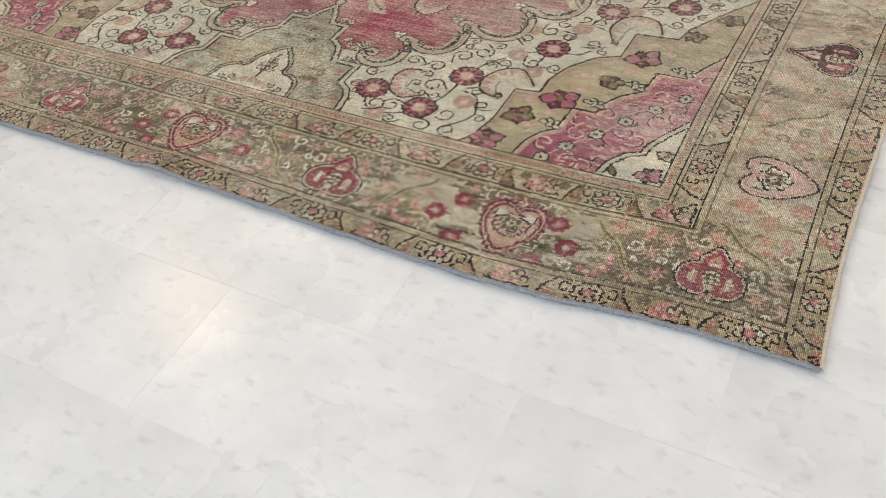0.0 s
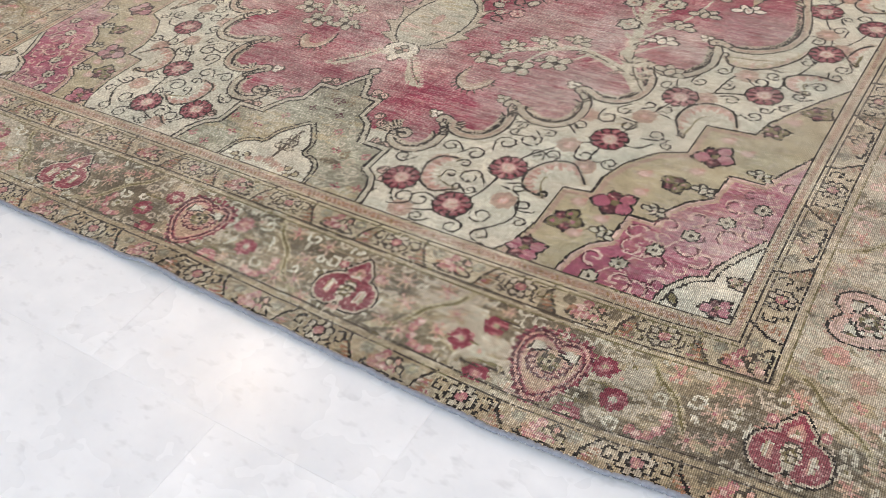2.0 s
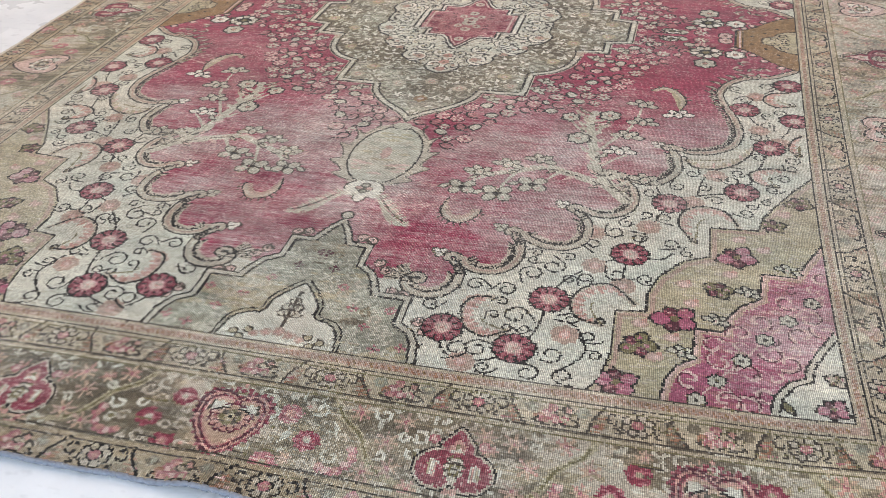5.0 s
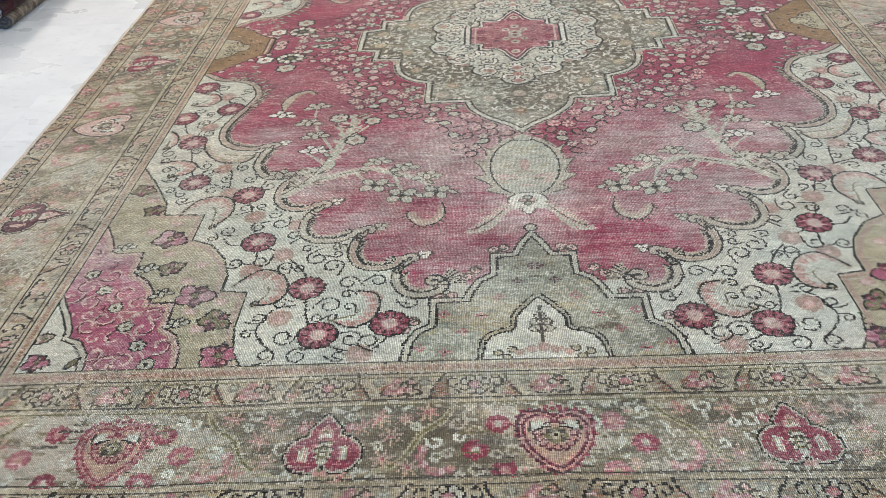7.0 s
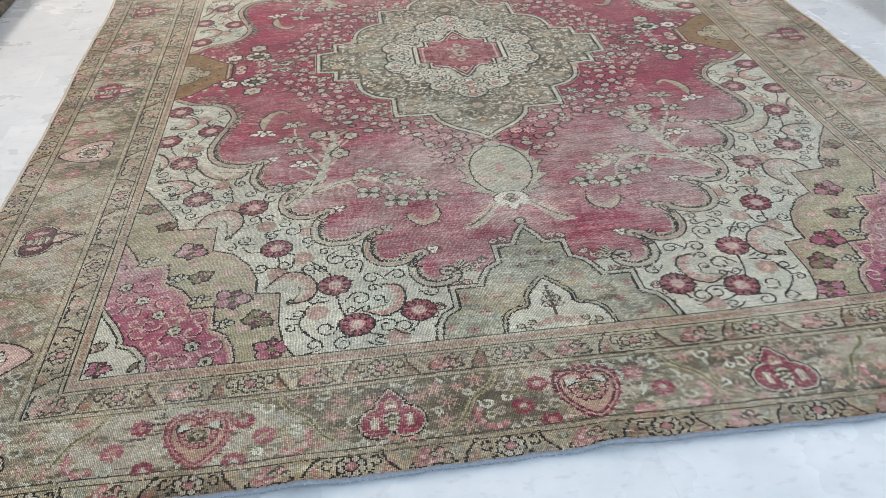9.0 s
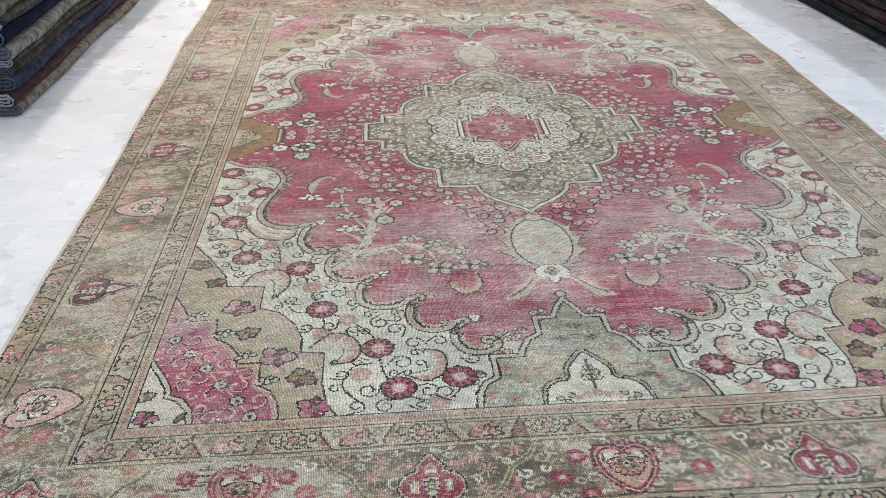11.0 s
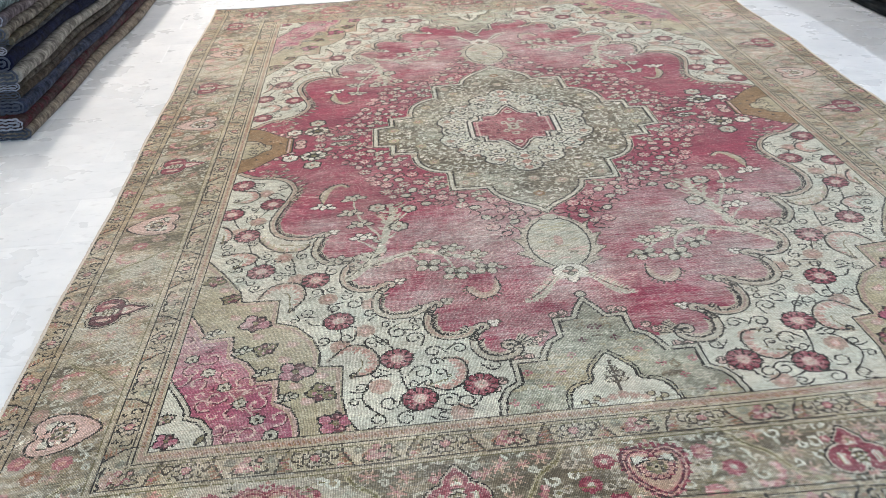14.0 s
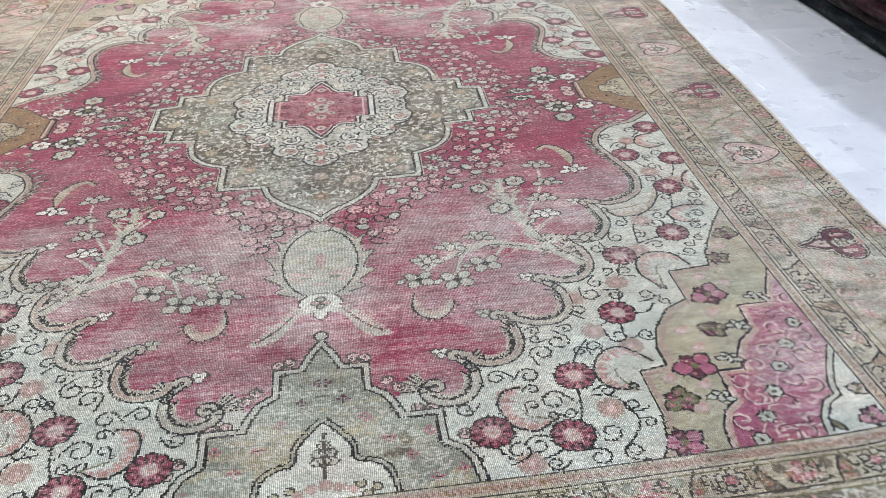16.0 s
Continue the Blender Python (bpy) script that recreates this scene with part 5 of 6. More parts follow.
SIDE_MOTIFS = ((-1.53, "h"), (-1.03, "p"), (-0.53, "h"), (-0.07, "p"), (0.33, "h"), (0.75, "p"), (1.22, "h"), (1.66, "p"))
BU = dict(field=1.020, stripe=1.048, guard=1.115, main=1.335)  # edges of the bands across
BV = dict(field=1.638, stripe=1.672, guard=1.737, main=1.928)  # and along


def ring(u, v):
    return [(-u, -v), (u, -v), (u, v), (-u, v)]


def cloud(shape, cells, seed):
    """A smooth random field in 0..1: coarse random numbers, interpolated."""
    g = np.random.default_rng(seed)
    coarse = g.random((cells[0] + 2, cells[1] + 2))
    y, x = np.linspace(0, cells[0], shape[0]), np.linspace(0, cells[1], shape[1])
    j, i = y.astype(int), x.astype(int)
    fy, fx = (y - j)[:, None], (x - i)[None, :]
    fy, fx = fy * fy * (3 - 2 * fy), fx * fx * (3 - 2 * fx)
    a, b = coarse[j][:, i], coarse[j][:, i + 1]
    c, d = coarse[j + 1][:, i], coarse[j + 1][:, i + 1]
    return (a * (1 - fx) + b * fx) * (1 - fy) + (c * (1 - fx) + d * fx) * fy


def mottle(cv):
    """Dye lots in the grounds: patches, ragged along the weft, where bare ground is a shade darker or lighter."""
    shape = cv.dye.shape
    field = 0.45 * cloud(shape, (26, 18), 1) + 0.25 * cloud(shape, (90, 30), 2) + 0.30 * cloud(shape, (420, 60), 3)
    for ground, dark, light, low, high in (("border_khaki", "dim_khaki", "border_tan", 0.40, 0.56), ("border_tan", "border_khaki", "border_sand", 0.40, 0.62), ("border_sand", "border_tan", "band_grey", 0.40, 0.63),
                                           ("grey_green", "medallion_grey", "olive", 0.27, 0.62), ("medallion_grey", "dim_khaki", "grey_green", 0.37, 0.60), ("outer_tan", "border_tan", "guard_tan", 0.40, 0.60)):
        on = cv.dye == DYE[ground]
        cv.dye[on & (field < low)] = DYE[dark]
        cv.dye[on & (field > high)] = DYE[light]


def ravel(cv):
    """Knots along the outlines slip by one place here and there, as in old hand work."""
    g = np.random.default_rng(5)
    old = cv.dye.copy()
    for dj, di, share in ((0, 1, 0.045), (0, -1, 0.045), (1, 0, 0.04), (-1, 0, 0.04)):
        other, owner = np.roll(old, (dj, di), (0, 1)), np.roll(cv.part, (dj, di), (0, 1))
        slip = (g.random(old.shape) < share) & (owner == cv.part)
        cv.dye[slip] = other[slip]


def thin_out(cv):
    """Old wear, different in every corner: clusters of weft-wise dashes where the knots have lost their colour."""
    g = np.random.default_rng(12)
    paler = np.arange(len(DYES), dtype=np.uint8)
    for a, b in (("black_brown", "dim_brown"), ("dim_brown", "moss"), ("crimson", "faded_rose"), ("cherry", "faded_rose"), ("ivory", "silver_green"), ("magenta", "faded_rose"), ("border_khaki", "medallion_grey"),
                 ("grey_green", "silver_green"), ("medallion_grey", "grey_green"), ("white", "silver_green"), ("faded_rose", "pale_pink"), ("olive", "band_grey"), ("aubergine", "cherry"), ("border_sand", "band_grey"), ("border_tan", "guard_tan")):
        paler[DYE[a]] = DYE[b]
    for k in range(420):
        cx_, cy_ = g.uniform(0, cv.nu), g.uniform(0, cv.nv)
        wide, tall = g.uniform(6, 20), g.uniform(5, 26)
        for m in range(int(g.integers(12, 60))):
            j, i = int(cy_ + g.normal() * tall), int(cx_ + g.normal() * wide)
            if 0 <= j < cv.nv and 0 <= i < cv.nu:
                e = min(cv.nu, i + int(g.integers(2, 9)))
                cv.dye[j, i:e] = paler[cv.dye[j, i:e]]


def design():
    ids = {}
    for k, label in (("ivory", "ivory wool ground with black tendrils and red rosettes"), ("red", "worn crimson wool ground of the large medallion"),
                     ("grey", "grey-olive stepped medallion with pendants"), ("rosette", "white scrolled ring of the medallion"), ("cross", "small crimson cross at the centre")):
        ids[k] = part_id({"ivory": "ivory_field", "red": "crimson_medallion", "grey": "stepped_medallion", "rosette": "scroll_ring", "cross": "centre_cross"}[k], label)
    for k in ("outer_guard", "main_border", "inner_guard", "stripe"):
        ids[k] = part_id(k, {"outer_guard": "outer tan guard border with a dark vine", "main_border": "broad khaki border strewn with florets", "inner_guard": "narrow tan guard border with flowers", "stripe": "thin rose-brown stripe"}[k])
    full = Canvas(-HU, -HV, NU, NV)
    full.fill(ring(HU + 0.01, HV + 0.01), "outer_tan", ids["outer_guard"])
    full.fill(ring(BU["main"], BV["main"]), "border_khaki", ids["main_border"])
    # the border is sand along one side, tan along the other; ragged change
    sand = random.Random(3)
    for j in range(NV):
        v = -HV + (j + 0.5) * KNOT
        reach = 1.10 - 0.10 * min(1.0, max(0.0, (v + 1.5) / 0.5)) + sand.uniform(-0.03, 0.03)
        i0 = int((reach + HU) / KNOT) + max(0, int((-1.60 - v) / KNOT)) * 3
        row, owner = full.dye[j], full.part[j]
        on = (np.arange(NU) >= i0) & (owner == ids["main_border"])
        row[on] = DYE["border_sand"]
        left = (np.arange(NU) < int((HU - reach) / KNOT) - max(0, int((-1.66 - v) / KNOT)) * 3) & (owner == ids["main_border"])
        if sand.random() > (v + 0.75) / 0.5:
            row[left] = DYE["border_tan"]
    full.fill(ring(BU["guard"], BV["guard"]), "guard_tan", ids["inner_guard"])
    full.fill(ring(BU["stripe"], BV["stripe"]), "stripe_rose", ids["stripe"])
    # field, painted as one quarter and mirrored
    qn, qm = int(round(BU["field"] / KNOT)), int(round(BV["field"] / KNOT))
    quarter = Canvas(0, 0, qn, qm)
    P = dict(ids, niche=900, side=901, corner=902)
    paint_field(quarter, P)
    cu, cw = NU // 2, NV // 2
    for su, sv in ((1, -1), (-1, -1), (1, 1), (-1, 1)):
        d, p = quarter.dye, quarter.part.copy()
        end = "near" if sv < 0 else "far"
        for code, key, label in ((900, ("end_niche", sv), "grey-green stepped niche at the end of the field"), (901, ("side_niche", su), "tobacco brown niche at the side of the field"), (902, ("corner_panel", su, sv), "olive corner panel with a magenta inner panel")):
            if key not in ids:
                ids[key] = part_id(key[0], label)
            p[p == code] = ids[key]
        js = slice(cw, cw + qm) if sv > 0 else slice(cw - qm, cw)
        is_ = slice(cu, cu + qn) if su > 0 else slice(cu - qn, cu)
        full.dye[js, is_] = d[::sv, ::su]
        full.part[js, is_] = p[::sv, ::su]
    # strewn grounds of the borders
    mb, ig, og = [ids["main_border"]], [ids["inner_guard"]], [ids["outer_guard"]]
    mu, mv = (BU["guard"] + BU["main"]) / 2, (BV["guard"] + BV["main"]) / 2
    gu, gv = (BU["stripe"] + BU["guard"]) / 2, (BV["stripe"] + BV["guard"]) / 2
    ou, ov = (BU["main"] + HU) / 2, (BV["main"] + HV) / 2
    ends = dict(hearts=(-0.77, 0.0, 0.77), palms=(-1.175, -0.387, 0.387, 1.175))
    sides = dict(hearts=[v for v, kind in SIDE_MOTIFS if kind == "h"], palms=[v for v, kind in SIDE_MOTIFS if kind == "p"])
    for turn, n_ in ((0, 0), (180, 1), (90, 2), (270, 3)):
        side = turn in (90, 270)
        s = {0: (0, 1), 180: (0, -1), 90: (-1, 0), 270: (1, 0)}[turn]
        way = 1 if turn == 90 else -1
        full.flip = placed(s[0] * mu, s[1] * mv, turn)
        spots = {k: [way * v for v in at] for k, at in (sides if side else ends).items()}
        border_ground(full, BV["main"] if side else BU["main"], 11 + n_, mb, {270: "border_sand", 90: "border_tan"}.get(turn, "border_khaki"), turn == 270, **spots)
        full.flip = placed(s[0] * gu, s[1] * gv, turn)
        meander(full, BV["guard"] if side else BU["guard"], 0.032, ig, 0.175 if side else 0.133, 0.145 * (1 if turn == 270 else -1) if side else 0.143 - 0.012, ink="black_brown" if side else "dim_brown", faint=side)
        full.flip = placed(s[0] * ou, s[1] * ov, turn)
        meander(full, HV if side else HU, 0.031 if side else 0.028, og, 0.175 if side else 0.145, 0.09 * (1 if turn == 270 else -1) if side else -0.11)
    # hearts and palmettes: along the ends, then along the sides
    def motif(kind, u, v, turn, pale=False):
        full.flip = placed(u, v, turn) @ Matrix.Diagonal(((1.08 if pale else 1.0) if kind == "h" else (1.12 if pale else 0.98),) * 2 + (1,))
        if kind == "h" and not pale:
            stain = random.Random(int(100 * (u + 3)))
            for k in range(26):
                a, q = stain.uniform(0, 2 * math.pi), stain.uniform(0.05, 0.105)
                c = (q * math.cos(a) * 1.25 - 0.020, q * math.sin(a) - 0.012)
                l = stain.uniform(0.006, 0.022)
                full.stroke([(c[0] - l, c[1]), (c[0] + l, c[1])], 0.0044, stain.choice(("dim_khaki", "moss", "dim_khaki", "dim_brown")), None, mb)
        if kind == "h":
            heart(full, part_id("heart", "salmon heart edged in red" if not pale else "pale pink heart edged in black"), pale, kind == "h" and abs(v) > 1.7 and u < -0.5)
        else:
            palmette(full, part_id("palmette", "dark red three-lobed palmette" if not pale or v > -0.5 else "dark brown three-lobed palmette"), pale, pale and v > -0.5)

    for sv in (-1, 1):
        turn = 0 if sv < 0 else 180
        for u, kind in ((0, "h"), (0.387, "p"), (-0.387, "p"), (0.785, "h"), (-0.755, "h"), (1.178, "p"), (-1.178, "p")):
            motif(kind, u, sv * (mv + 0.004), turn)
    for su in (-1, 1):
        turn = 270 if su < 0 else 90
        for v, kind in SIDE_MOTIFS:
            motif(kind, su * (mu + 0.006), v, 90 if kind == "h" and v < -1.5 else turn, True)
    # double lines between the bands: black along the sides, thin and brown along the ends
    full.flip = Matrix.Identity(3)
    snap = lambda q: (math.floor(q / KNOT) + 0.5) * KNOT
    for key, d, w, side_dye, end_dye in (
        ("main", 0.005, KNOT, "dim_brown", "dim_brown"), ("main", -0.004, 0.009, "outer_tan", "outer_tan"), ("main", -0.011, KNOT, "black_brown", "dim_brown"),
        ("guard", 0.008, 0.008, "guard_tan", "guard_tan"), ("guard", 0.0, KNOT, "black_brown", "dim_brown"), ("guard", 0.014, KNOT, "moss", "moss"),
        ("stripe", 0.0, KNOT, "black_brown", "dim_brown"), ("stripe", 0.008, KNOT, "dim_brown", "moss"), ("stripe", -0.006, 0.007, "guard_tan", "guard_tan"),
        ("field", 0.006, 0.006, "guard_tan", "guard_tan"), ("field", 0.0, KNOT, "black_brown", "dim_brown"),
    ):
        u, v = BU[key] + d, BV[key] + d
        if w == KNOT:
            u, v = snap(u), snap(v)
        for k in (-1, 1):
            full.stroke([(k * u, -v), (k * u, v)], w, side_dye)
            full.stroke([(-u, k * v), (u, k * v)], w, end_dye)
    # a fine zigzag in the stripe
    for k in (-1, 1):
        for m in range(-150, 150):
            full.stroke([(k * 1.030, m * 0.0108), (k * 1.037, m * 0.0108 + 0.005)], KNOT, "rust" if m % 3 else "tobacco", None, [ids["stripe"]])
        for m in range(-94, 94):
            full.stroke([(m * 0.0108, k * 1.652), (m * 0.0108 + 0.005, k * 1.660)], KNOT, "rust" if m % 3 else "tobacco", None, [ids["stripe"]])
    mottle(full)
    thin_out(full)
    ravel(full)
    return full


# ---- laying the rug on the floor ----
WX = (0.0063, 1.0083, 0.0053, 0.0076, 0.0321, -0.003, 0.0022, 0.0031, -0.0029, 0.004, 0.011, -0.0035, -0.0002, 0.0011, -0.0057)
WY = (0.075, 0.0744, 1.0408, 0.0196, 0.0058, 0.0291, 0.0018, -0.0052, 0.0051, 0.0105, -0.0004, -0.0016, 0.0068, -0.001, -0.0139)
PILE = 0.008


def lie(u, v):
    """Where a point of the design lies: the rug is a little skewed and drawn out, and its edges ripple."""
    u, v = np.asarray(u, float), np.asarray(v, float)
    terms = (1 + 0 * u, u, v, u * v, u * u, v * v, u * u * v, u * v * v, v**3, u**3, u**3 * v, u * v**3, u * u * v * v, v**4, u**4)
    x = sum(c * t for c, t in zip(WX, terms))
    y = sum(c * t for c, t in zip(WY, terms))
    end, side = np.clip((np.abs(v) - HV + 0.16) / 0.16, 0, 1) ** 2, np.clip((np.abs(u) - HU + 0.12) / 0.12, 0, 1) ** 2
    wave_e = 0.55 + 0.5 * np.sin(u * 9.1 + 0.6) + 0.55 * np.sin(u * 15.7 + 2.1 + v) + 0.25 * np.sin(u * 31 + 1.0)
    wave_s = 0.45 + 0.4 * np.sin(v * 8.3 + 1.9 * np.sign(u)) + 0.4 * np.sin(v * 17.1 + u)
    z = PILE + 0.0026 * end * np.clip(wave_e, 0, 3) + 0.0045 * side * np.clip(wave_s, 0, 3)
    z = z + 0.0009 * (1 + np.sin(u * 3.1 + v * 1.3) * np.sin(v * 2.7 - u))
    near = np.clip((-v - 1.68) / 0.25, 0, 1)
    y = y - 0.017 * near * np.exp(-(((u - 0.80) / 0.26) ** 2))
    y = y + 0.013 * np.clip((u - 0.92) / 0.18, 0, 1) * np.clip((-v - 1.35) / 0.25, 0, 1)
    y = y - np.clip((-v - 1.55) / 0.2, 0, 1) * (0.014 * np.exp(-(((u + 0.70) / 0.30) ** 2)) - 0.005 * np.exp(-(((u - 0.05) / 0.3) ** 2)))
    z = z + 0.010 * end * (v < 0) * (np.exp(-(((u + 0.555) / 0.040) ** 2)) + 0.9 * np.exp(-((u / 0.035) ** 2)) + 0.5 * np.exp(-(((u - 0.30) / 0.06) ** 2)))
    x = x + 0.004 * side * np.sin(v * 6.1 + 2 * u)
    y = y + end * (0.0018 * np.sin(u * 7.3 + 1.2) + 0.0010 * np.sin(u * 38 + 0.5) + 0.0008 * np.sin(u * 67 + v))
    return x, y, z


def knot_mesh(name, mask, dye):
    """Rows of equal knots become strips, each a face of its own at its place."""
    nv, nu = mask.shape
    code = np.where(mask, dye.astype(np.int32) + 1, 0)
    cut = np.ones((nv, nu), bool)
    cut[:, 1:] = code[:, 1:] != code[:, :-1]
    cut[:, ::17] = True
    j, i = np.nonzero(cut)
    flat = j * nu + i
    stop = np.append(flat[1:], nv * nu)
    run = np.minimum(stop - flat, nu - i)
    on = code[j, i] > 0
    j, i, run = j[on], i[on], run[on]
    kind = code[j, i] - 1
    n = len(j)
    u0, u1 = -HU + i * KNOT, -HU + (i + run) * KNOT
    v0, v1 = -HV + j * KNOT, -HV + (j + 1) * KNOT
    us, vs = np.stack([u0, u1, u1, u0], 1).ravel(), np.stack([v0, v0, v1, v1], 1).ravel()
    x, y, z = lie(us, vs)
    me = bpy.data.meshes.new(name)
    me.vertices.add(4 * n)
    me.vertices.foreach_set("co", np.stack([x, y, z], 1).ravel().astype(np.float32))
    me.loops.add(4 * n)
    me.loops.foreach_set("vertex_index", np.arange(4 * n, dtype=np.int32))
    me.polygons.add(n)
    me.polygons.foreach_set("loop_start", np.arange(0, 4 * n, 4, dtype=np.int32))
    used = np.unique(kind)
    me.polygons.foreach_set("material_index", np.searchsorted(used, kind).astype(np.int32))
    for k in used:
        me.materials.append(WOOLS[int(k)])
    layer = me.uv_layers.new(name="weave")
    layer.data.foreach_set("uv", np.stack([us, vs], 1).ravel().astype(np.float32))
    me.update(calc_edges=True)
    return me


def edge_cord(bm, pts, r, seed):
    """An overcast edge: a bumpy cord wound along the points."""
    g = random.Random(seed)
    rings, left, swell = [], 4, 1.0
    for k, (x, y, z) in enumerate(pts):
        a, b = pts[max(0, k - 1)], pts[min(len(pts) - 1, k + 1)]
        d = Vector((b[0] - a[0], b[1] - a[1], 0)).normalized()
        side = Vector((-d.y, d.x, 0))
        left -= 1
        if left < 0:
            left, swell = g.randrange(3, 8), g.uniform(0.95, 1.25)
        q = r * ((0.70 if left == 0 else swell) + g.uniform(-0.10, 0.10))
        rings.append([bm.verts.new(Vector((x, y, z)) + q * (math.cos(t) * side + math.sin(t) * Vector((0, 0, 1)))) for t in [2 * math.pi * m / 7 for m in range(7)]])
    for p, q in zip(rings[:-1], rings[1:]):
        for m in range(7):
            bm.faces.new((p[m], p[(m + 1) % 7], q[(m + 1) % 7], q[m]))
    bm.faces.new(rings[0])
    bm.faces.new(rings[-1][::-1])
    for f in bm.faces:
        f.smooth = True


WITHIN = dict(heart="main_border", palmette="main_border", scroll_ring="stepped_medallion", centre_cross="stepped_medallion")


def rug():
    top = tagged(empty("rug", (0, 0, 0)), "large worn crimson and ivory medallion rug on a marble floor", "rug")
    canvas, made = design(), {}
    for k, (name, label) in enumerate(PARTS):
        mask = canvas.part == k
        if mask.any():
            ob = made[name] = new(name, knot_mesh(name, mask, canvas.dye))
            ob.parent = made[WITHIN[name]] if name in WITHIN else top
            tagged(ob, label)
    # the woven body under the pile
    bm = bmesh.new()
    nu, nv = 120, 170
    us, vs = np.meshgrid(np.linspace(-HU, HU, nu + 1), np.linspace(-HV, HV, nv + 1))
    x, y, z = lie(us, vs)
    up = [[bm.verts.new((x[j, i], y[j, i], z[j, i] - 0.0012)) for i in range(nu + 1)] for j in range(nv + 1)]
    dn = [[bm.verts.new((x[j, i], y[j, i], max(0.0006, z[j, i] - 0.0068))) for i in range(nu + 1)] for j in range(nv + 1)]
    for j in range(nv):
        for i in range(nu):
            bm.faces.new((up[j][i], up[j][i + 1], up[j + 1][i + 1], up[j + 1][i]))
            bm.faces.new((dn[j][i], dn[j + 1][i], dn[j + 1][i + 1], dn[j][i + 1]))
    for i in range(nu):
        bm.faces.new((dn[0][i], dn[0][i + 1], up[0][i + 1], up[0][i]))
        bm.faces.new((up[nv][i], up[nv][i + 1], dn[nv][i + 1], dn[nv][i]))
    for j in range(nv):
        bm.faces.new((up[j][0], up[j + 1][0], dn[j + 1][0], dn[j][0]))
        bm.faces.new((dn[j][nu], dn[j + 1][nu], up[j + 1][nu], up[j][nu]))
    part("backing", bm, BACKING, top, "woven cotton foundation of the rug")
    for name, line, mat, label in (
        ("end_cord", [(u, -HV) for u in np.linspace(-HU, HU, 1000)], CORD, "pale blue overcast end cord"),
        ("end_cord", [(u, HV) for u in np.linspace(-HU, HU, 1000)], CORD, "pale blue overcast end cord"),
        ("side_cord", [(-HU, v) for v in np.linspace(-HV, HV, 1200)], CORD_SIDE, "beige overcast side cord"),
        ("side_cord", [(HU, v) for v in np.linspace(-HV, HV, 1200)], CORD_SIDE, "beige overcast side cord"),
    ):
        bm = bmesh.new()
        x, y, z = lie([p[0] for p in line], [p[1] for p in line])
        edge_cord(bm, list(zip(x, y, z - 0.0016)), 0.0044, 5)
        part(name, bm, mat, top, label)


rug()


# ---- piles of folded rugs beside the big one ----
def pile_wool(name, rgb, second, fade=0.35):
    """Rough rug wool seen from the side of a fold: rows of knots and a ghost of a pattern."""
    mat, n, bsdf = material(name)
    pos = n.add("ShaderNodeNewGeometry").outputs["Position"]
    tex = n.add("ShaderNodeTexCoord").outputs["Object"]
    motif = n.noise(n.scaled(tex, (14, 16, 18)), 1.6, 5.0, 0.65)
    c = n.mix(n.ramp(motif, 0.47, 0.60), tuple(q * 0.56 for q in lin(*rgb_of(rgb))[:3]) + (1,), tuple(q * 0.46 for q in lin(*rgb_of(second))[:3]) + (1,))
    worn = n.noise(n.scaled(tex, (30, 5, 60)), 1.0, 5.0, 0.65)
    c = n.mix(n.ramp(worn, 0.45, 0.80, 0, fade), c, (0.30, 0.285, 0.265, 1))
    sep = n.add("ShaderNodeSeparateXYZ")
    n.put(sep.inputs[0], tex)
    rib = n.math("SINE", n.math("MULTIPLY", sep.outputs[1], 2 * math.pi / 0.0075))
    shade = n.add("ShaderNodeCombineColor")
    tick = n.noise(n.scaled(tex, (22, 130, 22)), 1.0, 3.0, 0.7)
    blot = n.noise(n.scaled(tex, (30, 42, 30), (3, 1, 0)), 1.0, 3.0, 0.6)
    v = n.math("MULTIPLY", n.ramp(rib, -1, 1, 0.78, 1.05), n.ramp(tick, 0.32, 0.68, 0.45, 1.35))
    v = n.math("MULTIPLY", v, n.ramp(blot, 0.36, 0.62, 0.66, 1.18))
    v = n.math("MULTIPLY", v, n.ramp(n.noise(tex, 160.0, 3.0, 0.6), 0.3, 0.7, 0.8, 1.15))
    for k in range(3):
        n.link(v, shade.inputs[k])
    n.link(n.mix(1.0, c, shade.outputs[0], "MULTIPLY"), bsdf.inputs["Base Color"])
    bsdf.inputs["Roughness"].default_value = 0.95
    bsdf.inputs["Specular IOR Level"].default_value = 0.1
    bump = n.add("ShaderNodeBump")
    bump.inputs["Strength"].default_value = 0.5
    bump.inputs["Distance"].default_value = 0.002
    n.link(rib, bump.inputs["Height"])
    n.link(bump.outputs[0], bsdf.inputs["Normal"])
    return mat


CORD_DARK = plain("slate_cord", (58, 62, 74), 0.9, 200.0, 0.35, 0.001)
CORD_GREY = plain("grey_white_cord", (128, 130, 140), 0.9, 200.0, 0.35, 0.001)


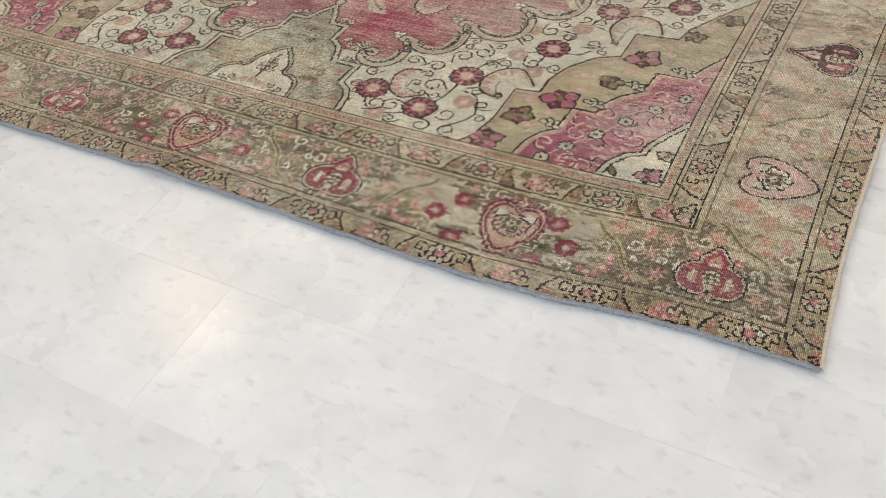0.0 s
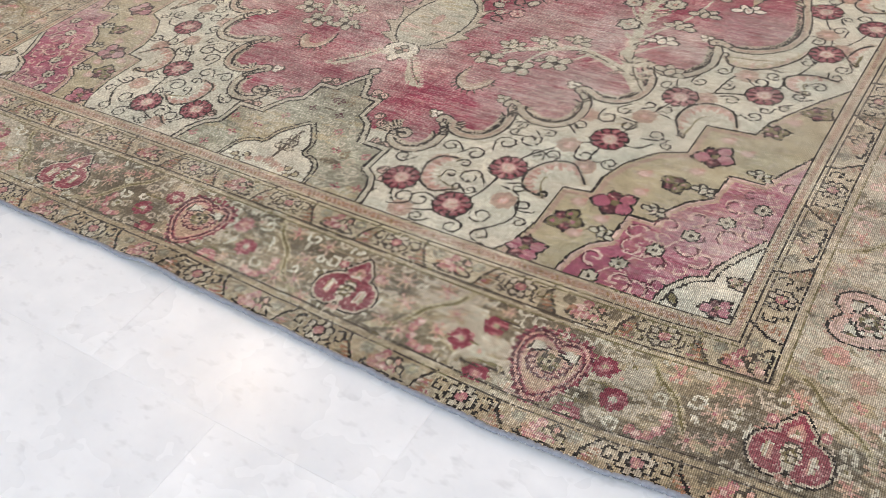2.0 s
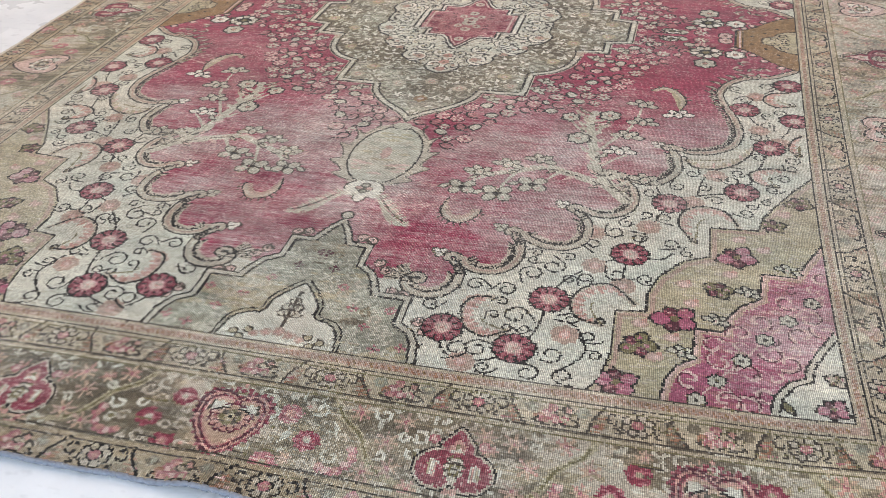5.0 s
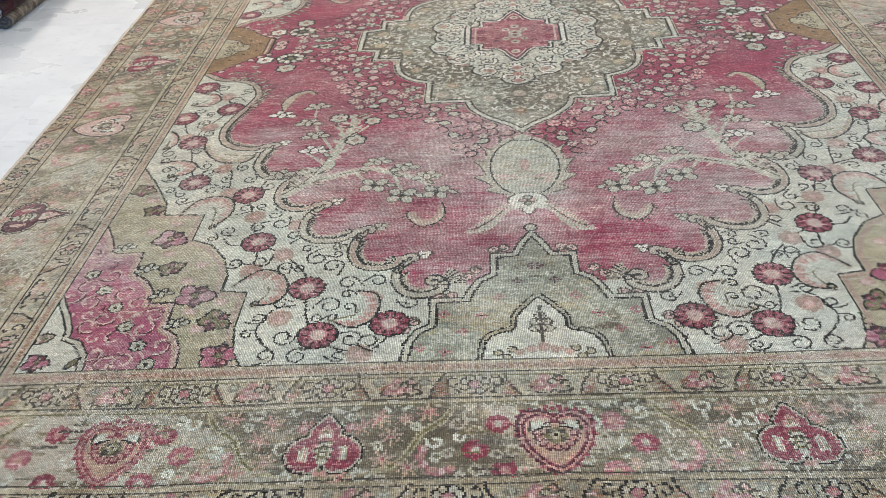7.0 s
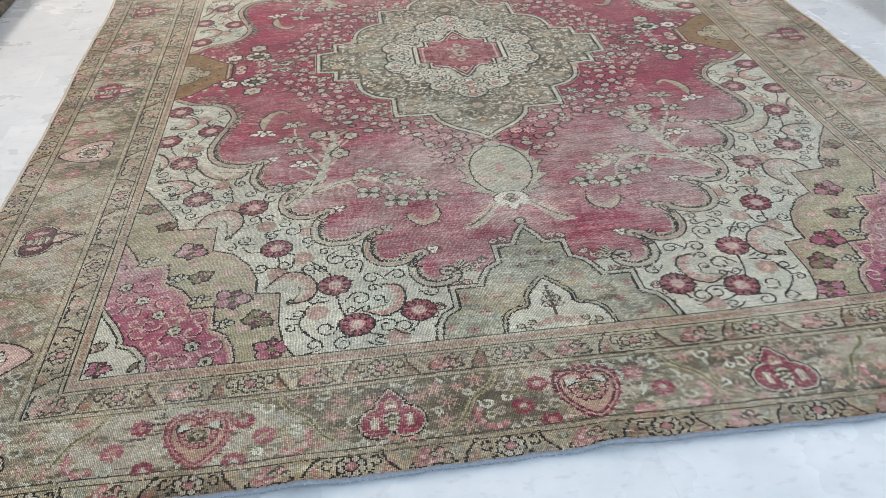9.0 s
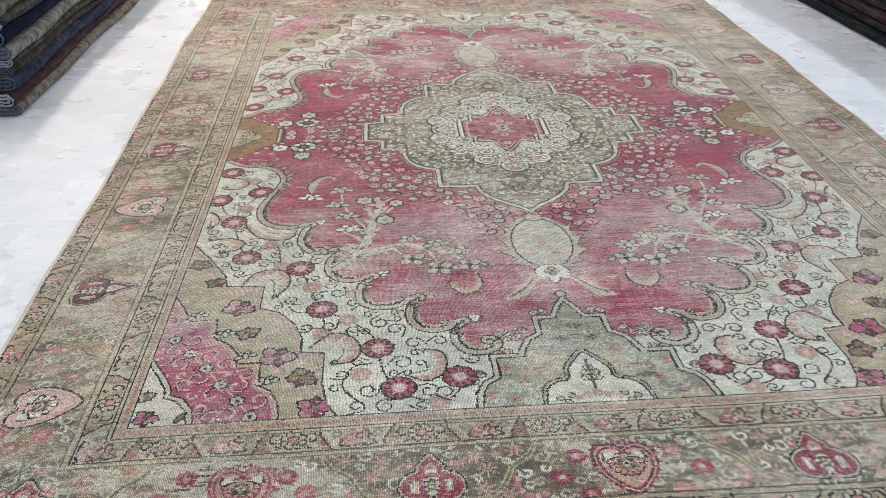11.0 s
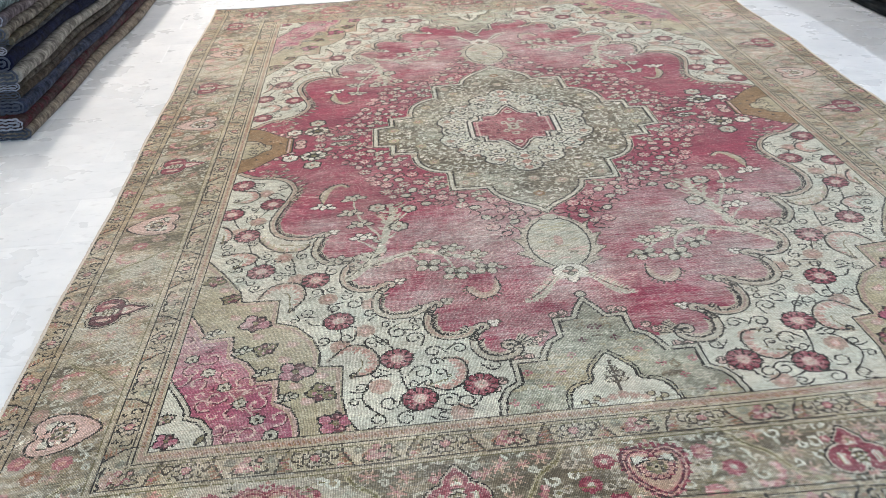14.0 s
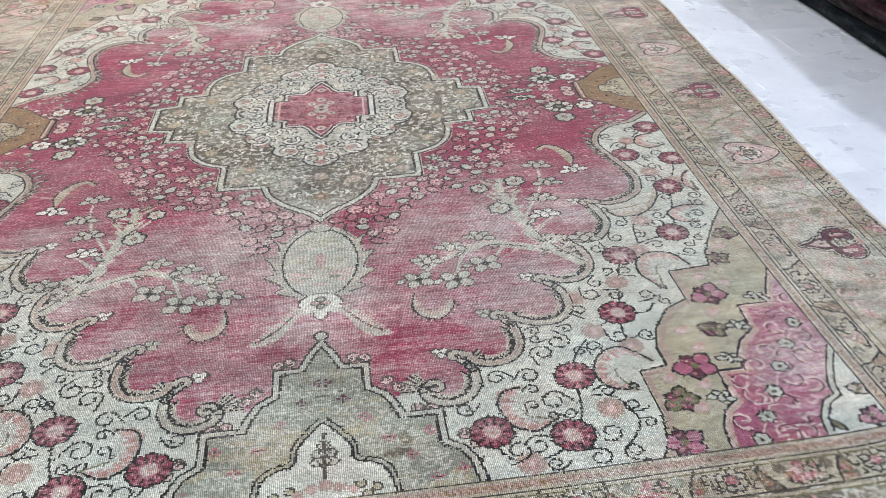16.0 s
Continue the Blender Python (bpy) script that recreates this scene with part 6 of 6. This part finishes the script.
def folded_rug(rgb, second, edge, back, near, far, z, thick, seed, side, label, group):
    """A rug folded to a long pad. Its fold looks towards the big rug (side 1: +x, -1: -x). edge: x of the fold; back: x of the far side."""
    g = random.Random(seed)
    top = tagged(empty("folded_rug", (edge, near, z)), label, "folded rug", group)
    mat = pile_wool("pile_wool_%02d" % seed, rgb, second, 0.06 if "navy" in label else 0.24)
    p1, p2, p3 = g.uniform(0, 6), g.uniform(0, 6), g.uniform(0, 6)
    depth = abs(back - edge)
    n = 70
    # the two plies of the fold, as one doubled outline from below round the fold to the top
    half = thick / 2
    outline = [(-depth, 0.06 * thick), (-0.09, 0.10 * thick)]
    for k in range(13):
        a = -math.pi * 0.56 + math.pi * 1.12 * k / 12
        outline.append((half * 1.02 * math.cos(a) - half, half + half * 1.0 * math.sin(a)))
    outline += [(-0.09, 0.90 * thick), (-depth, 0.94 * thick)]
    bm = bmesh.new()
    rows = []
    for k in range(n + 1):
        y = (far - near) * (k / n) ** 1.25
        sway = 0.007 * math.sin(y * 2.3 + p1) + 0.005 * math.sin(y * 6.1 + p2) + 0.010 * math.sin((y + near) * 3.4 + 0.6 + 2.0 * z)
        sag = 0.045 * math.sin((y + near) * 3.0 + 1.2) + 0.030 * math.sin((y + near) * 7.1 + 0.4)
        puff = 1.0 + 0.07 * math.sin(y * 4.7 + p3) + 0.04 * math.sin(y * 11 + p1)
        rows.append([bm.verts.new((side * (x + sway * (1 if x > -0.3 else 0)), y, max(0.0006, (z + (h - half) * min(puff, 1.0) + half) * (1 + sag * min(1.0, y * 4)) - z))) for x, h in outline])
    for a, b in zip(rows[:-1], rows[1:]):
        for m in range(len(outline) - 1):
            q = (a[m], a[m + 1], b[m + 1], b[m])
            bm.faces.new(q if side < 0 else q[::-1])
        bm.faces.new((a[-1], a[0], b[0], b[-1]) if side < 0 else (b[-1], b[0], a[0], a[-1]))
    bm.faces.new(rows[0] if side > 0 else rows[0][::-1])
    bm.faces.new(rows[-1] if side < 0 else rows[-1][::-1])
    bmesh.ops.recalc_face_normals(bm, faces=bm.faces)
    for f in bm.faces:
        f.smooth = len(f.verts) == 4
    part("body", bm, mat, top)
    # the overcast end of each ply, looping round the fold
    for ply, k in (("outer", 0.86), ("inner", 0.30)):
        pts = []
        for m in range(60):
            t = m / 59
            if t < 0.42:
                x, h = -0.16 + (0.16 - half) * t / 0.42, half - half * k
            elif t > 0.58:
                x, h = -half - (0.16 - half) * (t - 0.58) / 0.42, half + half * k
            else:
                a = -math.pi / 2 + math.pi * (t - 0.42) / 0.16
                x, h = half * k * math.cos(a) - half, half + half * k * math.sin(a)
            pts.append((side * x + 0.002 * math.sin(m * 1.9), -0.003 + 0.003 * math.sin(m * 0.8 + p2), h + 0.0015 * math.sin(m * 1.3 + p1)))
        bm = bmesh.new()
        edge_cord(bm, pts, thick * 0.085, seed)
        pale = seed % 3 == 0
        part("end_cord", bm, CORD_GREY if pale else CORD_DARK, top, "greyish white overcast end" if pale else "dark slate overcast end")
    return top


def piles():
    z = 0.0005
    left = [  # colour, second colour, thickness, setback of the fold, near end, words
        ("ae9f8c", "86766a", 0.050, 0.000, 0.245, "worn beige folded rug at the bottom of the pile"),
        ("4a3a3a", "622232", 0.046, 0.010, 0.215, "brown folded rug with a dull red border, lying in the pile"),
        ("444c64", "2c3448", 0.052, 0.012, 0.270, "faded slate-blue folded rug in the pile"),
        ("564c42", "403832", 0.036, 0.020, 0.285, "dark taupe folded rug in the pile"),
        ("645e54", "48403a", 0.032, 0.015, 0.290, "grey-brown folded rug in the pile"),
        ("b4aea4", "8e8880", 0.052, 0.004, 0.275, "pale grey folded rug in the pile"),
        ("161e3e", "0f152e", 0.058, 0.016, 0.265, "navy blue folded rug in the pile"),
        ("5c5e60", "46484c", 0.032, 0.022, 0.28, "thin blue-grey folded rug in the pile"),
        ("706854", "544c3e", 0.026, 0.012, 0.30, "thin olive-tan folded rug in the pile"),
        ("968e82", "645a54", 0.046, 0.006, 0.27, "patterned taupe-grey folded rug in the pile"),
        ("847a7e", "5e545c", 0.044, 0.010, 0.29, "mauve-grey folded rug in the pile"),
        ("8a9c9e", "506068", 0.056, 0.014, 0.26, "faded teal folded rug on top of the pile"),
    ]
    for k, (a, b, th, back, near, words) in enumerate(left):
        folded_rug(a, b, -1.845 - back, -3.1, near, 3.9, z, th, 20 + k, 1, words, "left pile of rugs")
        z += th * 0.985
    folded_rug("565644", "3e3c30", -1.975, -3.1, -0.55, 0.16, 0.0005, 0.046, 61, 1, "olive green folded rug lying alone on the marble", "")
    z = 0.0005
    right = [
        ("162026", "10161a", 0.060, 0.000, "very dark teal folded rug at the bottom of the pile"),
        ("302624", "201a1a", 0.045, 0.020, "dark brown folded rug in the pile"),
        ("4a242c", "301820", 0.062, 0.006, "dark maroon folded rug in the pile"),
        ("3a2e2c", "282020", 0.048, 0.018, "dark umber folded rug in the pile"),
        ("382026", "24161c", 0.052, 0.010, "deep wine-red folded rug in the pile"),
        ("2e2c30", "1e1e22", 0.055, 0.016, "charcoal folded rug in the pile"),
        ("402a28", "2c1e1e", 0.055, 0.012, "dark rust-brown folded rug in the pile"),
        ("282832", "1c1c24", 0.060, 0.018, "dark slate folded rug on top of the pile"),
    ]
    for k, (a, b, th, back, words) in enumerate(right):
        folded_rug(a, b, 2.135 + back, 3.5, -1.1 - 0.02 * (k % 3), 3.9, z, th, 40 + k, -1, words, "right pile of rugs")
        z += th * 0.985


piles()
